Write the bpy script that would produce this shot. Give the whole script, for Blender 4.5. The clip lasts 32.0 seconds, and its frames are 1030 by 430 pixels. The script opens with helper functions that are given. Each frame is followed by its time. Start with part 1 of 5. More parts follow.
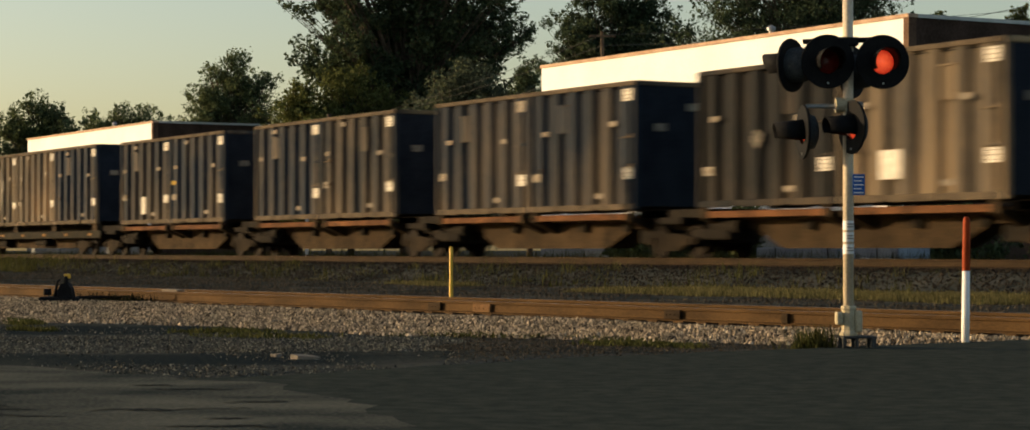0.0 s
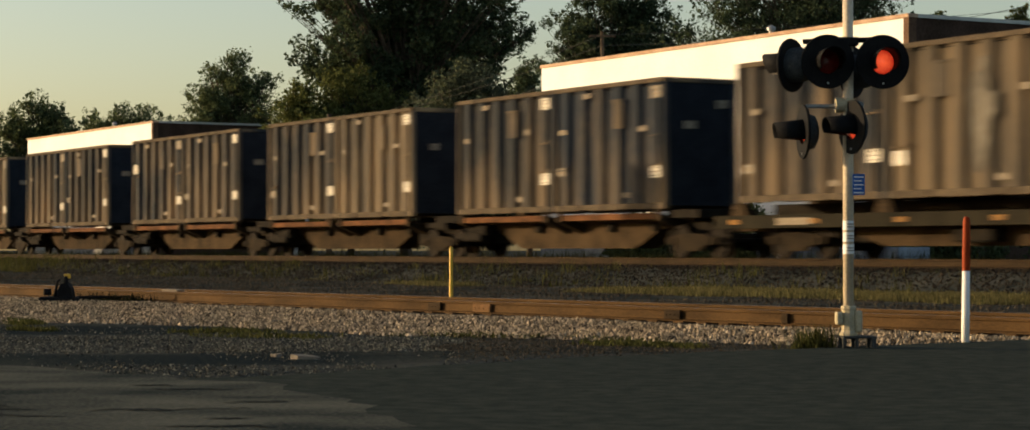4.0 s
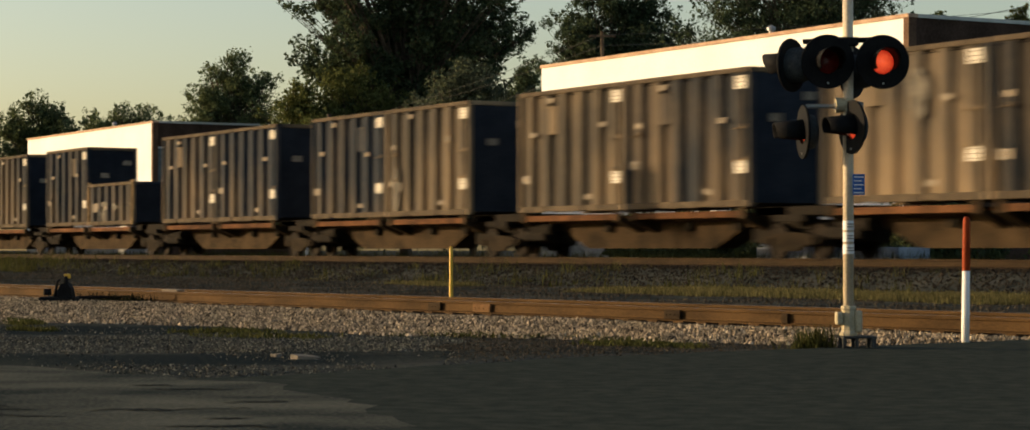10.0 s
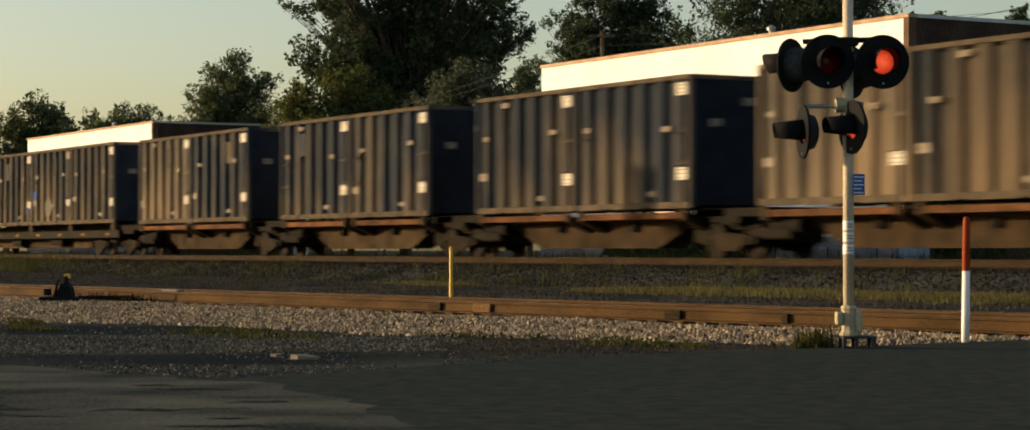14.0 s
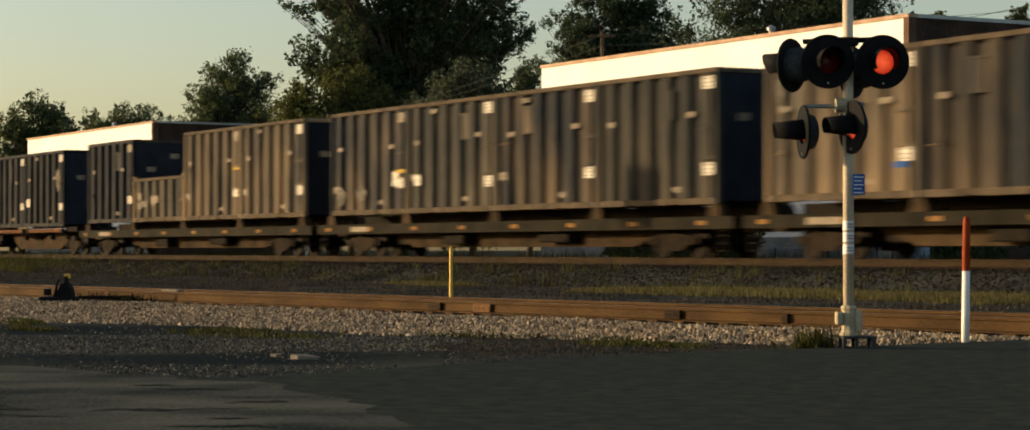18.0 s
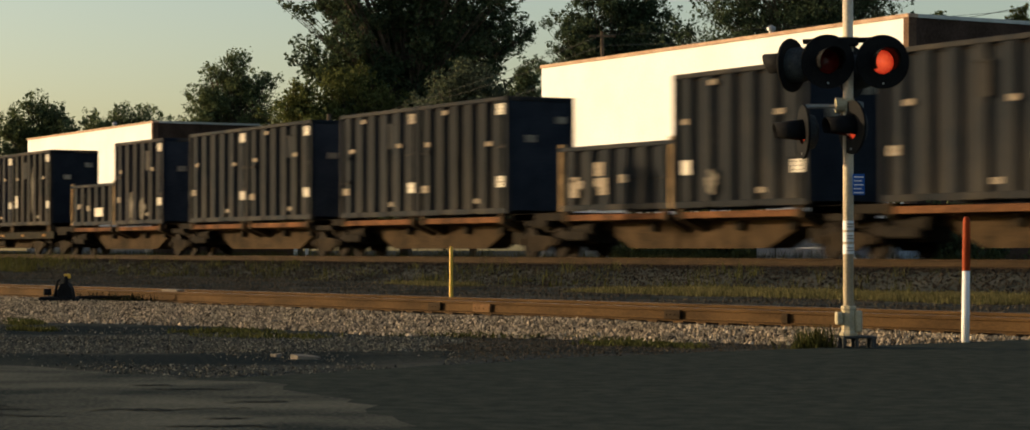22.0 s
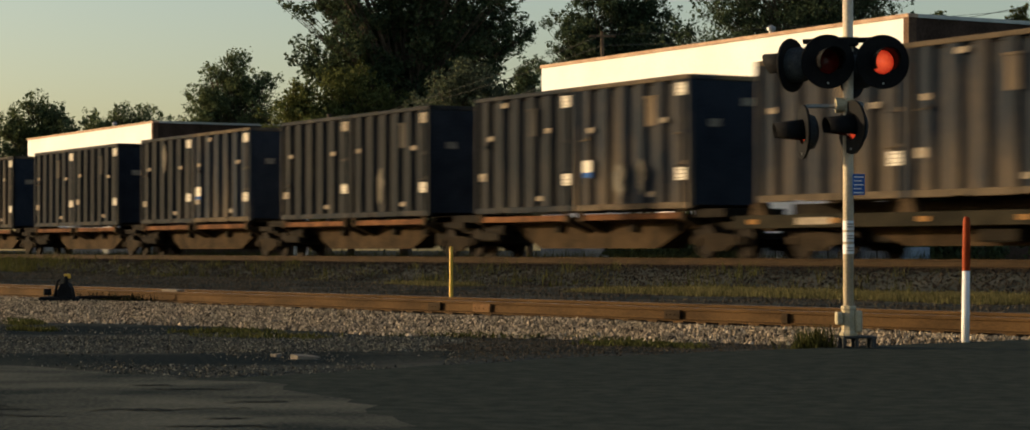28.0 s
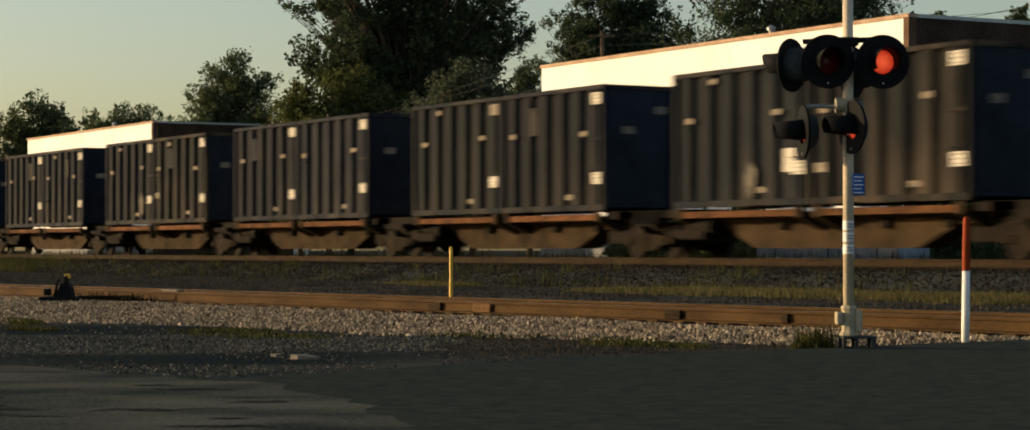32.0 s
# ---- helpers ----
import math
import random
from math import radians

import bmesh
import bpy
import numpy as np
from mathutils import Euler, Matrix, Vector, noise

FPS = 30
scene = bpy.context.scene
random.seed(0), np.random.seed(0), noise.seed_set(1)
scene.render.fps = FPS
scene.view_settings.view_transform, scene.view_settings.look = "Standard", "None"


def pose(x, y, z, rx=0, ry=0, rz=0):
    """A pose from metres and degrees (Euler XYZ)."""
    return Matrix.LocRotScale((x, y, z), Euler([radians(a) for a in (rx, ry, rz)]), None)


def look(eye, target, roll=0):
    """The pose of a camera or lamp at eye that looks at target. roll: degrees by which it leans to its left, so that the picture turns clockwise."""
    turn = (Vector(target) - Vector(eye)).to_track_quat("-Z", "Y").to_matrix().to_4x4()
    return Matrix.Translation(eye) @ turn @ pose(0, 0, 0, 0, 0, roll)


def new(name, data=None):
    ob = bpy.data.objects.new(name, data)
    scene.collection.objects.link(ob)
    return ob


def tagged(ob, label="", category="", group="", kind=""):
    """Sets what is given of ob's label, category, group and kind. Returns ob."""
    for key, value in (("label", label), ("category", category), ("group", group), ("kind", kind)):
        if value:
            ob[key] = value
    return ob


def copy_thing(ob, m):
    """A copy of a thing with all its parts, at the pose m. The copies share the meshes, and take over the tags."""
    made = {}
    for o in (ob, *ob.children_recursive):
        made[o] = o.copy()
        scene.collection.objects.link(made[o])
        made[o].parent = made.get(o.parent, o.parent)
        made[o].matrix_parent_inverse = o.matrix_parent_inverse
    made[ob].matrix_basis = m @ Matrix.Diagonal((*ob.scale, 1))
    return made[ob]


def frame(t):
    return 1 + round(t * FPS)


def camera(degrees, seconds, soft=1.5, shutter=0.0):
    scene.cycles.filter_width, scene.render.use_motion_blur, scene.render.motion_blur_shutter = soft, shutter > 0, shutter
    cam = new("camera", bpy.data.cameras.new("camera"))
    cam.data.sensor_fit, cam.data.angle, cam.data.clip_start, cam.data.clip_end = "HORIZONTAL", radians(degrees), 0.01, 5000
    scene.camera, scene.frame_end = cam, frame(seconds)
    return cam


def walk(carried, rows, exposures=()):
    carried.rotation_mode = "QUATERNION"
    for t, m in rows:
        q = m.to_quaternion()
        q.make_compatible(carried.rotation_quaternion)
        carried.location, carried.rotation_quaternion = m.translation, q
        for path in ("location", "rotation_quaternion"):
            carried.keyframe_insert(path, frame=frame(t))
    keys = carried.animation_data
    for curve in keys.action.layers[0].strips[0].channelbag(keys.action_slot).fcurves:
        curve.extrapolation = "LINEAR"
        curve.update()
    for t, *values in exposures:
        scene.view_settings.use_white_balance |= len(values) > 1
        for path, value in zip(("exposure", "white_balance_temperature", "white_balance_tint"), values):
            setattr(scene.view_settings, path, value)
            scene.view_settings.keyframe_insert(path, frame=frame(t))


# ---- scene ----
cam = camera(25.8, 32.0, soft=1.6, shutter=0.74)
EYE = (0.0, 0.0, 0.95)
CAM_POSE = pose(*EYE, 90.895, 0, 60.5)
walk(cam, [(0.0, CAM_POSE), (32.0, CAM_POSE)],
     exposures=[(0.0, 0.27, 6750, 11), (12.0, 0.29, 6750, 11), (22.0, 0.22, 6650, 10), (32.0, 0.11, 6550, 10)])

# ---- light: a low evening sun from the left, hazy warm sky ----
SUN_EL, SUN_AZ = 10.0, (-0.68, -0.73)
world = bpy.data.worlds.new("world")
scene.world = world
world.use_nodes = True
wn = world.node_tree.nodes
wl = world.node_tree.links
sky = wn.new("ShaderNodeTexSky")
sky.sky_type = "NISHITA"
sky.sun_disc = False
sky.sun_elevation = radians(SUN_EL)
sky.sun_rotation = math.atan2(SUN_AZ[0], SUN_AZ[1])
sky.air_density, sky.dust_density, sky.ozone_density = 1.0, 1.8, 1.0
wn["Background"].inputs["Strength"].default_value = 0.15
wl.new(sky.outputs[0], wn["Background"].inputs["Color"])
lamp = bpy.data.lights.new("sun", "SUN")
lamp.energy, lamp.angle, lamp.color = 5.0, radians(0.6), (1.0, 0.735, 0.43)
sun = new("sun", lamp)
ce = math.cos(radians(SUN_EL))
n_az = math.hypot(*SUN_AZ)
sun_at = Vector((SUN_AZ[0] / n_az * ce, SUN_AZ[1] / n_az * ce, math.sin(radians(SUN_EL)))) * 200
sun.matrix_world = look(sun_at, (0, 0, 0))


# ---- materials ----
def material(name, a, b, rough=0.8, scale=3.0, fine=40.0, bump=0.3, metal=0.0, spread=0.24, vary=0.0, stretch=(1, 1, 1), dist=0.01, world_space=False, spec=0.04, spin=0.0):
    """Two colours mixed by a coarse and a fine noise, with a fine relief; vary: change from object to object."""
    m = bpy.data.materials.new(name)
    m.use_nodes = True
    nt = m.node_tree
    bsdf = nt.nodes["Principled BSDF"]
    bsdf.inputs["Roughness"].default_value = rough
    bsdf.inputs["Metallic"].default_value = metal
    bsdf.inputs["Specular IOR Level"].default_value = spec
    co = nt.nodes.new("ShaderNodeTexCoord")
    mp = nt.nodes.new("ShaderNodeMapping")
    mp.inputs["Scale"].default_value = stretch
    if world_space:
        geo = nt.nodes.new("ShaderNodeNewGeometry")
        rot = nt.nodes.new("ShaderNodeVectorRotate")
        rot.rotation_type = "Z_AXIS"
        rot.inputs["Angle"].default_value = radians(-spin)
        nt.links.new(geo.outputs["Position"], rot.inputs["Vector"])
        nt.links.new(rot.outputs[0], mp.inputs["Vector"])
    else:
        info = nt.nodes.new("ShaderNodeObjectInfo")
        off = nt.nodes.new("ShaderNodeVectorMath")
        off.operation = "SCALE"
        off.inputs[0].default_value = (37.0, 17.0, 53.0)
        nt.links.new(info.outputs["Random"], off.inputs["Scale"])
        nt.links.new(off.outputs[0], mp.inputs["Location"])
        nt.links.new(co.outputs["Object"], mp.inputs["Vector"])
    n1 = nt.nodes.new("ShaderNodeTexNoise")
    n1.inputs["Scale"].default_value, n1.inputs["Detail"].default_value = scale, 6
    n2 = nt.nodes.new("ShaderNodeTexNoise")
    n2.inputs["Scale"].default_value, n2.inputs["Detail"].default_value = fine, 4
    nt.links.new(mp.outputs[0], n1.inputs["Vector"])
    nt.links.new(mp.outputs[0], n2.inputs["Vector"])
    ramp = nt.nodes.new("ShaderNodeMapRange")
    ramp.inputs[1].default_value, ramp.inputs[2].default_value = 0.5 - spread / 2, 0.5 + spread / 2
    mixf = nt.nodes.new("ShaderNodeMath")
    mixf.operation = "MULTIPLY_ADD"
    mixf.inputs[1].default_value, mixf.inputs[2].default_value = 0.45, 0.0
    add = nt.nodes.new("ShaderNodeMath")
    add.operation = "MULTIPLY_ADD"
    add.inputs[1].default_value = 0.55
    nt.links.new(n2.outputs["Fac"], mixf.inputs[0])
    nt.links.new(n1.outputs["Fac"], add.inputs[0])
    nt.links.new(mixf.outputs[0], add.inputs[2])
    nt.links.new(add.outputs[0], ramp.inputs[0])
    mix = nt.nodes.new("ShaderNodeMix")
    mix.data_type = "RGBA"
    mix.inputs[6].default_value, mix.inputs[7].default_value = (*a, 1), (*b, 1)
    nt.links.new(ramp.outputs[0], mix.inputs[0])
    col = mix.outputs[2]
    if vary:
        hsv = nt.nodes.new("ShaderNodeHueSaturation")
        vr = nt.nodes.new("ShaderNodeMapRange")
        vr.inputs[3].default_value, vr.inputs[4].default_value = 1 - vary, 1 + vary
        inf = nt.nodes.new("ShaderNodeObjectInfo")
        nt.links.new(inf.outputs["Random"], vr.inputs[0])
        nt.links.new(vr.outputs[0], hsv.inputs["Value"])
        nt.links.new(col, hsv.inputs["Color"])
        col = hsv.outputs[0]
    nt.links.new(col, bsdf.inputs["Base Color"])
    if bump:
        bp = nt.nodes.new("ShaderNodeBump")
        bp.inputs["Strength"].default_value, bp.inputs["Distance"].default_value = bump, dist
        nt.links.new(n2.outputs["Fac"], bp.inputs["Height"])
        nt.links.new(bp.outputs[0], bsdf.inputs["Normal"])
    return m


def island_material(name, a, b, rough=0.9, low=0.55, high=1.35):
    """A colour that differs from loose piece to loose piece."""
    m = bpy.data.materials.new(name)
    m.use_nodes = True
    nt = m.node_tree
    bsdf = nt.nodes["Principled BSDF"]
    bsdf.inputs["Roughness"].default_value = rough
    bsdf.inputs["Specular IOR Level"].default_value = 0.03
    geo = nt.nodes.new("ShaderNodeNewGeometry")
    mix = nt.nodes.new("ShaderNodeMix")
    mix.data_type = "RGBA"
    mix.inputs[6].default_value, mix.inputs[7].default_value = (*a, 1), (*b, 1)
    nt.links.new(geo.outputs["Random Per Island"], mix.inputs[0])
    mul = nt.nodes.new("ShaderNodeMath")
    mul.operation = "MULTIPLY"
    mul.inputs[1].default_value = 7.31
    fr = nt.nodes.new("ShaderNodeMath")
    fr.operation = "FRACT"
    mr = nt.nodes.new("ShaderNodeMapRange")
    mr.inputs[3].default_value, mr.inputs[4].default_value = low, high
    hsv = nt.nodes.new("ShaderNodeHueSaturation")
    nt.links.new(geo.outputs["Random Per Island"], mul.inputs[0])
    nt.links.new(mul.outputs[0], fr.inputs[0])
    nt.links.new(fr.outputs[0], mr.inputs[0])
    nt.links.new(mr.outputs[0], hsv.inputs["Value"])
    nt.links.new(mix.outputs[2], hsv.inputs["Color"])
    nt.links.new(hsv.outputs[0], bsdf.inputs["Base Color"])
    return m


def leaf_material(name, a, b):
    """Leaves that let some light through."""
    m = island_material(name, a, b, 0.65, 0.6, 1.4)
    nt = m.node_tree
    hsv = nt.nodes["Hue/Saturation/Value"]
    thin = nt.nodes.new("ShaderNodeBsdfTranslucent")
    mix = nt.nodes.new("ShaderNodeMixShader")
    mix.inputs[0].default_value = 0.3
    nt.links.new(hsv.outputs[0], thin.inputs["Color"])
    nt.links.new(nt.nodes["Principled BSDF"].outputs[0], mix.inputs[1])
    nt.links.new(thin.outputs[0], mix.inputs[2])
    nt.links.new(mix.outputs[0], nt.nodes["Material Output"].inputs["Surface"])
    return m


def lens_material(name, core, rim, strength):
    """A glowing lens, hottest in its middle."""
    m = bpy.data.materials.new(name)
    m.use_nodes = True
    nt = m.node_tree
    bsdf = nt.nodes["Principled BSDF"]
    bsdf.inputs["Roughness"].default_value = 0.2
    co = nt.nodes.new("ShaderNodeTexCoord")
    ln = nt.nodes.new("ShaderNodeVectorMath")
    ln.operation = "LENGTH"
    ns = nt.nodes.new("ShaderNodeTexNoise")
    ns.inputs["Scale"].default_value = 28.0
    ad = nt.nodes.new("ShaderNodeMath")
    ad.operation = "MULTIPLY_ADD"
    ad.inputs[1].default_value = 0.05
    mr = nt.nodes.new("ShaderNodeMapRange")
    mr.inputs[1].default_value, mr.inputs[2].default_value = 0.045, 0.145
    mix = nt.nodes.new("ShaderNodeMix")
    mix.data_type = "RGBA"
    mix.inputs[6].default_value, mix.inputs[7].default_value = (*core, 1), (*rim, 1)
    nt.links.new(co.outputs["Object"], ln.inputs[0])
    nt.links.new(co.outputs["Object"], ns.inputs["Vector"])
    nt.links.new(ns.outputs["Fac"], ad.inputs[0])
    nt.links.new(ln.outputs["Value"], ad.inputs[2])
    nt.links.new(ad.outputs[0], mr.inputs[0])
    nt.links.new(mr.outputs[0], mix.inputs[0])
    bsdf.inputs["Base Color"].default_value = (0.2, 0.01, 0.01, 1)
    nt.links.new(mix.outputs[2], bsdf.inputs["Emission Color"])
    bsdf.inputs["Emission Strength"].default_value = strength
    return m


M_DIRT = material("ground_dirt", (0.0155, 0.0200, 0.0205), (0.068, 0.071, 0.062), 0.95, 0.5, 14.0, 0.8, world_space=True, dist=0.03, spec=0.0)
M_ASPHALT = material("asphalt", (0.0270, 0.0335, 0.0310), (0.0465, 0.053, 0.0465), 0.85, 6.0, 95.0, 0.8, world_space=True, dist=0.006, spec=0.0, spin=60.5, spread=0.2)
M_APRON = material("worn_asphalt", (0.0215, 0.0285, 0.0285), (0.108, 0.110, 0.090), 0.9, 1.0, 40.0, 0.7, world_space=True, stretch=(0.75, 1.0, 1), spec=0.0, spin=60.5, spread=0.22)


def shade_bands(m, bands, tint, spin=60.5):
    """Shaded bands across the lot, painted into the ground colour. bands: (depth into the lot, half width, where it
    ends to the side).
    """
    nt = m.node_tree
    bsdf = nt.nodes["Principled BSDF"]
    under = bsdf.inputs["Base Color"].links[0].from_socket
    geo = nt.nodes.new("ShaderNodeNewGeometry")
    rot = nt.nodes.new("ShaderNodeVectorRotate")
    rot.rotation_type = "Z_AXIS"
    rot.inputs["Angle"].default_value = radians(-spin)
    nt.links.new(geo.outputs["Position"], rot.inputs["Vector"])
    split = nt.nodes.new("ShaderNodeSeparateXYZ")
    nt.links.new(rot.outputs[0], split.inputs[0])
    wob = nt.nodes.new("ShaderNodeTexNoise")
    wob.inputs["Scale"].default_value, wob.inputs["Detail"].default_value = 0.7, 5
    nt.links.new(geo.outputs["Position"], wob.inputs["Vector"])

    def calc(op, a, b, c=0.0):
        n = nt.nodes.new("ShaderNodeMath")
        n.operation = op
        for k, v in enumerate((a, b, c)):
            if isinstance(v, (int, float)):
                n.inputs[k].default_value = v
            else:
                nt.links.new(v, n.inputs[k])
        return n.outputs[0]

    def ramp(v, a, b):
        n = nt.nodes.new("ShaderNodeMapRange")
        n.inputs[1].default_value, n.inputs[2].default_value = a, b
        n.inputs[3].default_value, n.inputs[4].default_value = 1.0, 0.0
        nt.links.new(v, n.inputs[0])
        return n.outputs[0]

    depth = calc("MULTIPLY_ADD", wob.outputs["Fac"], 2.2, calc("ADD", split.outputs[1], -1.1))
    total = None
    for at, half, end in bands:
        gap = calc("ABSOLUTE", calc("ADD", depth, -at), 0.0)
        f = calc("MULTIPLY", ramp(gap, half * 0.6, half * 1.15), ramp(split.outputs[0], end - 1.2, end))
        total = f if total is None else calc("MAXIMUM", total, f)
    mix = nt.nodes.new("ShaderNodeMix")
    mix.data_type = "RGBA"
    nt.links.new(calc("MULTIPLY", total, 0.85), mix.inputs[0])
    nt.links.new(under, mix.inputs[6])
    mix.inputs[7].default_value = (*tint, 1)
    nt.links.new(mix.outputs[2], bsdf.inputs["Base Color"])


M_STONE = island_material("ballast_stone", (0.024, 0.020, 0.015), (0.43, 0.335, 0.225), 0.9, 0.28, 1.75)
M_STONE_DARK = island_material("dark_ballast_stone", (0.012, 0.0105, 0.009), (0.045, 0.037, 0.028))
M_STONE_BROWN = island_material("brown_stone", (0.02, 0.017, 0.013), (0.08, 0.066, 0.048))
M_STONE_LOT = island_material("lot_stone", (0.020, 0.0235, 0.0235), (0.132, 0.127, 0.104), 0.9, 0.35, 1.7)
# two bluish strips of shade on the lot, painted into the dirt colour
shade_bands(M_DIRT, ((20.0, 1.1, -0.4), (27.0, 1.5, -2.6)), (0.017, 0.023, 0.025))
M_RUST = material("rusty_rail", (0.030, 0.0175, 0.0078), (0.098, 0.056, 0.0225), 0.75, 4.0, 60.0, 0.4, stretch=(0.3, 1, 1), spread=0.35)
M_RAILTOP = material("polished_rail_head", (0.28, 0.24, 0.20), (0.45, 0.40, 0.34), 0.3, 4.0, 60.0, 0.1, metal=0.9)
M_TIE = material("creosoted_tie", (0.03, 0.024, 0.018), (0.09, 0.07, 0.05), 0.95, 6.0, 50.0, 0.5, stretch=(1, 0.2, 1))
M_WHITE = material("white_wall_paint", (0.76, 0.745, 0.71), (0.86, 0.845, 0.81), 0.8, 0.5, 14.0, 0.15)
M_BRICK = material("brown_brick", (0.042, 0.027, 0.020), (0.088, 0.056, 0.042), 0.9, 1.0, 12.0, 0.4, vary=0.2)
M_SIDING = material("blue_grey_siding", (0.10, 0.125, 0.135), (0.155, 0.18, 0.19), 0.6, 1.0, 14.0, 0.1)
M_TRIM = material("pale_trim", (0.45, 0.45, 0.42), (0.6, 0.6, 0.56), 0.7, 2.0, 20.0, 0.1)
M_ROOF = material("roofing_felt", (0.06, 0.06, 0.06), (0.12, 0.12, 0.11), 0.9, 1.0, 20.0, 0.3)
M_COPING = material("weathered_coping", (0.35, 0.22, 0.14), (0.5, 0.36, 0.25), 0.7, 2.0, 20.0, 0.1)
M_BARK = material("bark", (0.05, 0.04, 0.03), (0.12, 0.095, 0.07), 0.95, 3.0, 18.0, 0.8, stretch=(1, 1, 0.2))
M_LEAF_DARK = leaf_material("dark_leaf", (0.036, 0.056, 0.030), (0.080, 0.102, 0.052))
M_LEAF = leaf_material("leaf", (0.058, 0.082, 0.038), (0.130, 0.152, 0.066))
M_LEAF_PALE = leaf_material("pale_leaf", (0.066, 0.082, 0.027), (0.135, 0.145, 0.048))
# green leaves greyed: the haze over this tree is put into the colour
M_LEAF_GREY = leaf_material("hazed_green_leaf", (0.052, 0.068, 0.042), (0.100, 0.116, 0.072))
M_GRASS = leaf_material("grass_blade", (0.062, 0.062, 0.024), (0.165, 0.145, 0.064))
M_POLE_ALU = material("aluminium_mast", (0.42, 0.35, 0.25), (0.63, 0.53, 0.385), 0.55, 3.0, 40.0, 0.1, metal=0.0, spec=0.35)
M_BLACK = material("black_enamel", (0.009, 0.009, 0.010), (0.016, 0.016, 0.016), 0.6, 6.0, 60.0, 0.1, spec=0.03)
M_CAST = material("cream_cast_iron", (0.32, 0.275, 0.18), (0.52, 0.45, 0.31), 0.6, 6.0, 60.0, 0.3)
M_GREY = material("galvanised_steel", (0.20, 0.21, 0.21), (0.34, 0.35, 0.35), 0.5, 6.0, 60.0, 0.2, metal=0.5, spec=0.35)
M_RED = material("red_orange_paint", (0.21, 0.030, 0.007), (0.31, 0.050, 0.011), 0.6, 5.0, 60.0, 0.2, spec=0.1)
M_WPOST = material("white_plastic_post", (0.70, 0.69, 0.66), (0.82, 0.81, 0.78), 0.5, 5.0, 60.0, 0.1, spec=0.35)
M_YELLOW = material("yellow_post_paint", (0.62, 0.36, 0.03), (0.78, 0.48, 0.06), 0.5, 5.0, 60.0, 0.15, spec=0.35)
M_BLUE = material("blue_sign", (0.02, 0.08, 0.30), (0.03, 0.11, 0.38), 0.4, 5.0, 60.0, 0.05)
M_SIGNWHITE = material("sign_white", (0.72, 0.72, 0.70), (0.80, 0.80, 0.78), 0.5, 5.0, 60.0, 0.05, spec=0.35)
M_LENS_DARK = material("red_lens", (0.12, 0.008, 0.006), (0.20, 0.015, 0.01), 0.18, 20.0, 90.0, 0.3, spec=0.35)
M_LENS_LIT = lens_material("lit_red_lamp", (1.0, 0.125, 0.04), (0.34, 0.013, 0.006), 0.82)


# ---- mesh helpers ----
def part(name, bm, mat, parent=None, label="", smooth=False):
    me = bpy.data.meshes.new(name)
    bm.normal_update()
    bm.to_mesh(me)
    bm.free()
    me.materials.append(mat)
    if smooth:
        me.polygons.foreach_set("use_smooth", [True] * len(me.polygons))
    ob = new(name, me)
    if parent is not None:
        ob.parent = parent
    return tagged(ob, label)


def mesh_part(name, verts, faces, mat, parent=None, label=""):
    me = bpy.data.meshes.new(name)
    me.from_pydata(verts, [], faces)
    me.update()
    me.materials.append(mat)
    ob = new(name, me)
    if parent is not None:
        ob.parent = parent
    return tagged(ob, label)


def share(name, source, parent, m=None, mat=None, label=""):
    """One more object on the mesh of source."""
    ob = new(name, source.data)
    ob.parent = parent
    if m is not None:
        ob.matrix_basis = m
    if mat is not None:
        ob.material_slots[0].link = "OBJECT"
        ob.material_slots[0].material = mat
    return tagged(ob, label)


def box(bm, x0, x1, y0, y1, z0, z1, bevel=0.0):
    r = bmesh.ops.create_cube(bm, size=1.0, matrix=Matrix.LocRotScale(((x0 + x1) / 2, (y0 + y1) / 2, (z0 + z1) / 2), None, (abs(x1 - x0), abs(y1 - y0), abs(z1 - z0))))
    if bevel:
        edges = {e for v in r["verts"] for e in v.link_edges}
        bmesh.ops.bevel(bm, geom=list(edges), offset=bevel, segments=1, affect="EDGES")
    return bm


def tube(bm, p0, p1, r0, r1=None, seg=12, caps=True):
    p0, p1 = Vector(p0), Vector(p1)
    r1 = r0 if r1 is None else r1
    d = p1 - p0
    m = Matrix.Translation((p0 + p1) / 2) @ d.to_track_quat("Z", "Y").to_matrix().to_4x4()
    bmesh.ops.create_cone(bm, cap_ends=caps, segments=seg, radius1=r0, radius2=r1, depth=d.length, matrix=m)
    return bm


def lathe(bm, profile, seg=20, m=Matrix()):
    """Turns (radius, z) pairs about the z axis of m."""
    rings = []
    for r, z in profile:
        rings.append([bm.verts.new(m @ Vector((r * math.cos(2 * math.pi * i / seg), r * math.sin(2 * math.pi * i / seg), z))) for i in range(seg)])
    for a, b in zip(rings, rings[1:]):
        for i in range(seg):
            bm.faces.new((a[i], a[(i + 1) % seg], b[(i + 1) % seg], b[i]))
    return bm


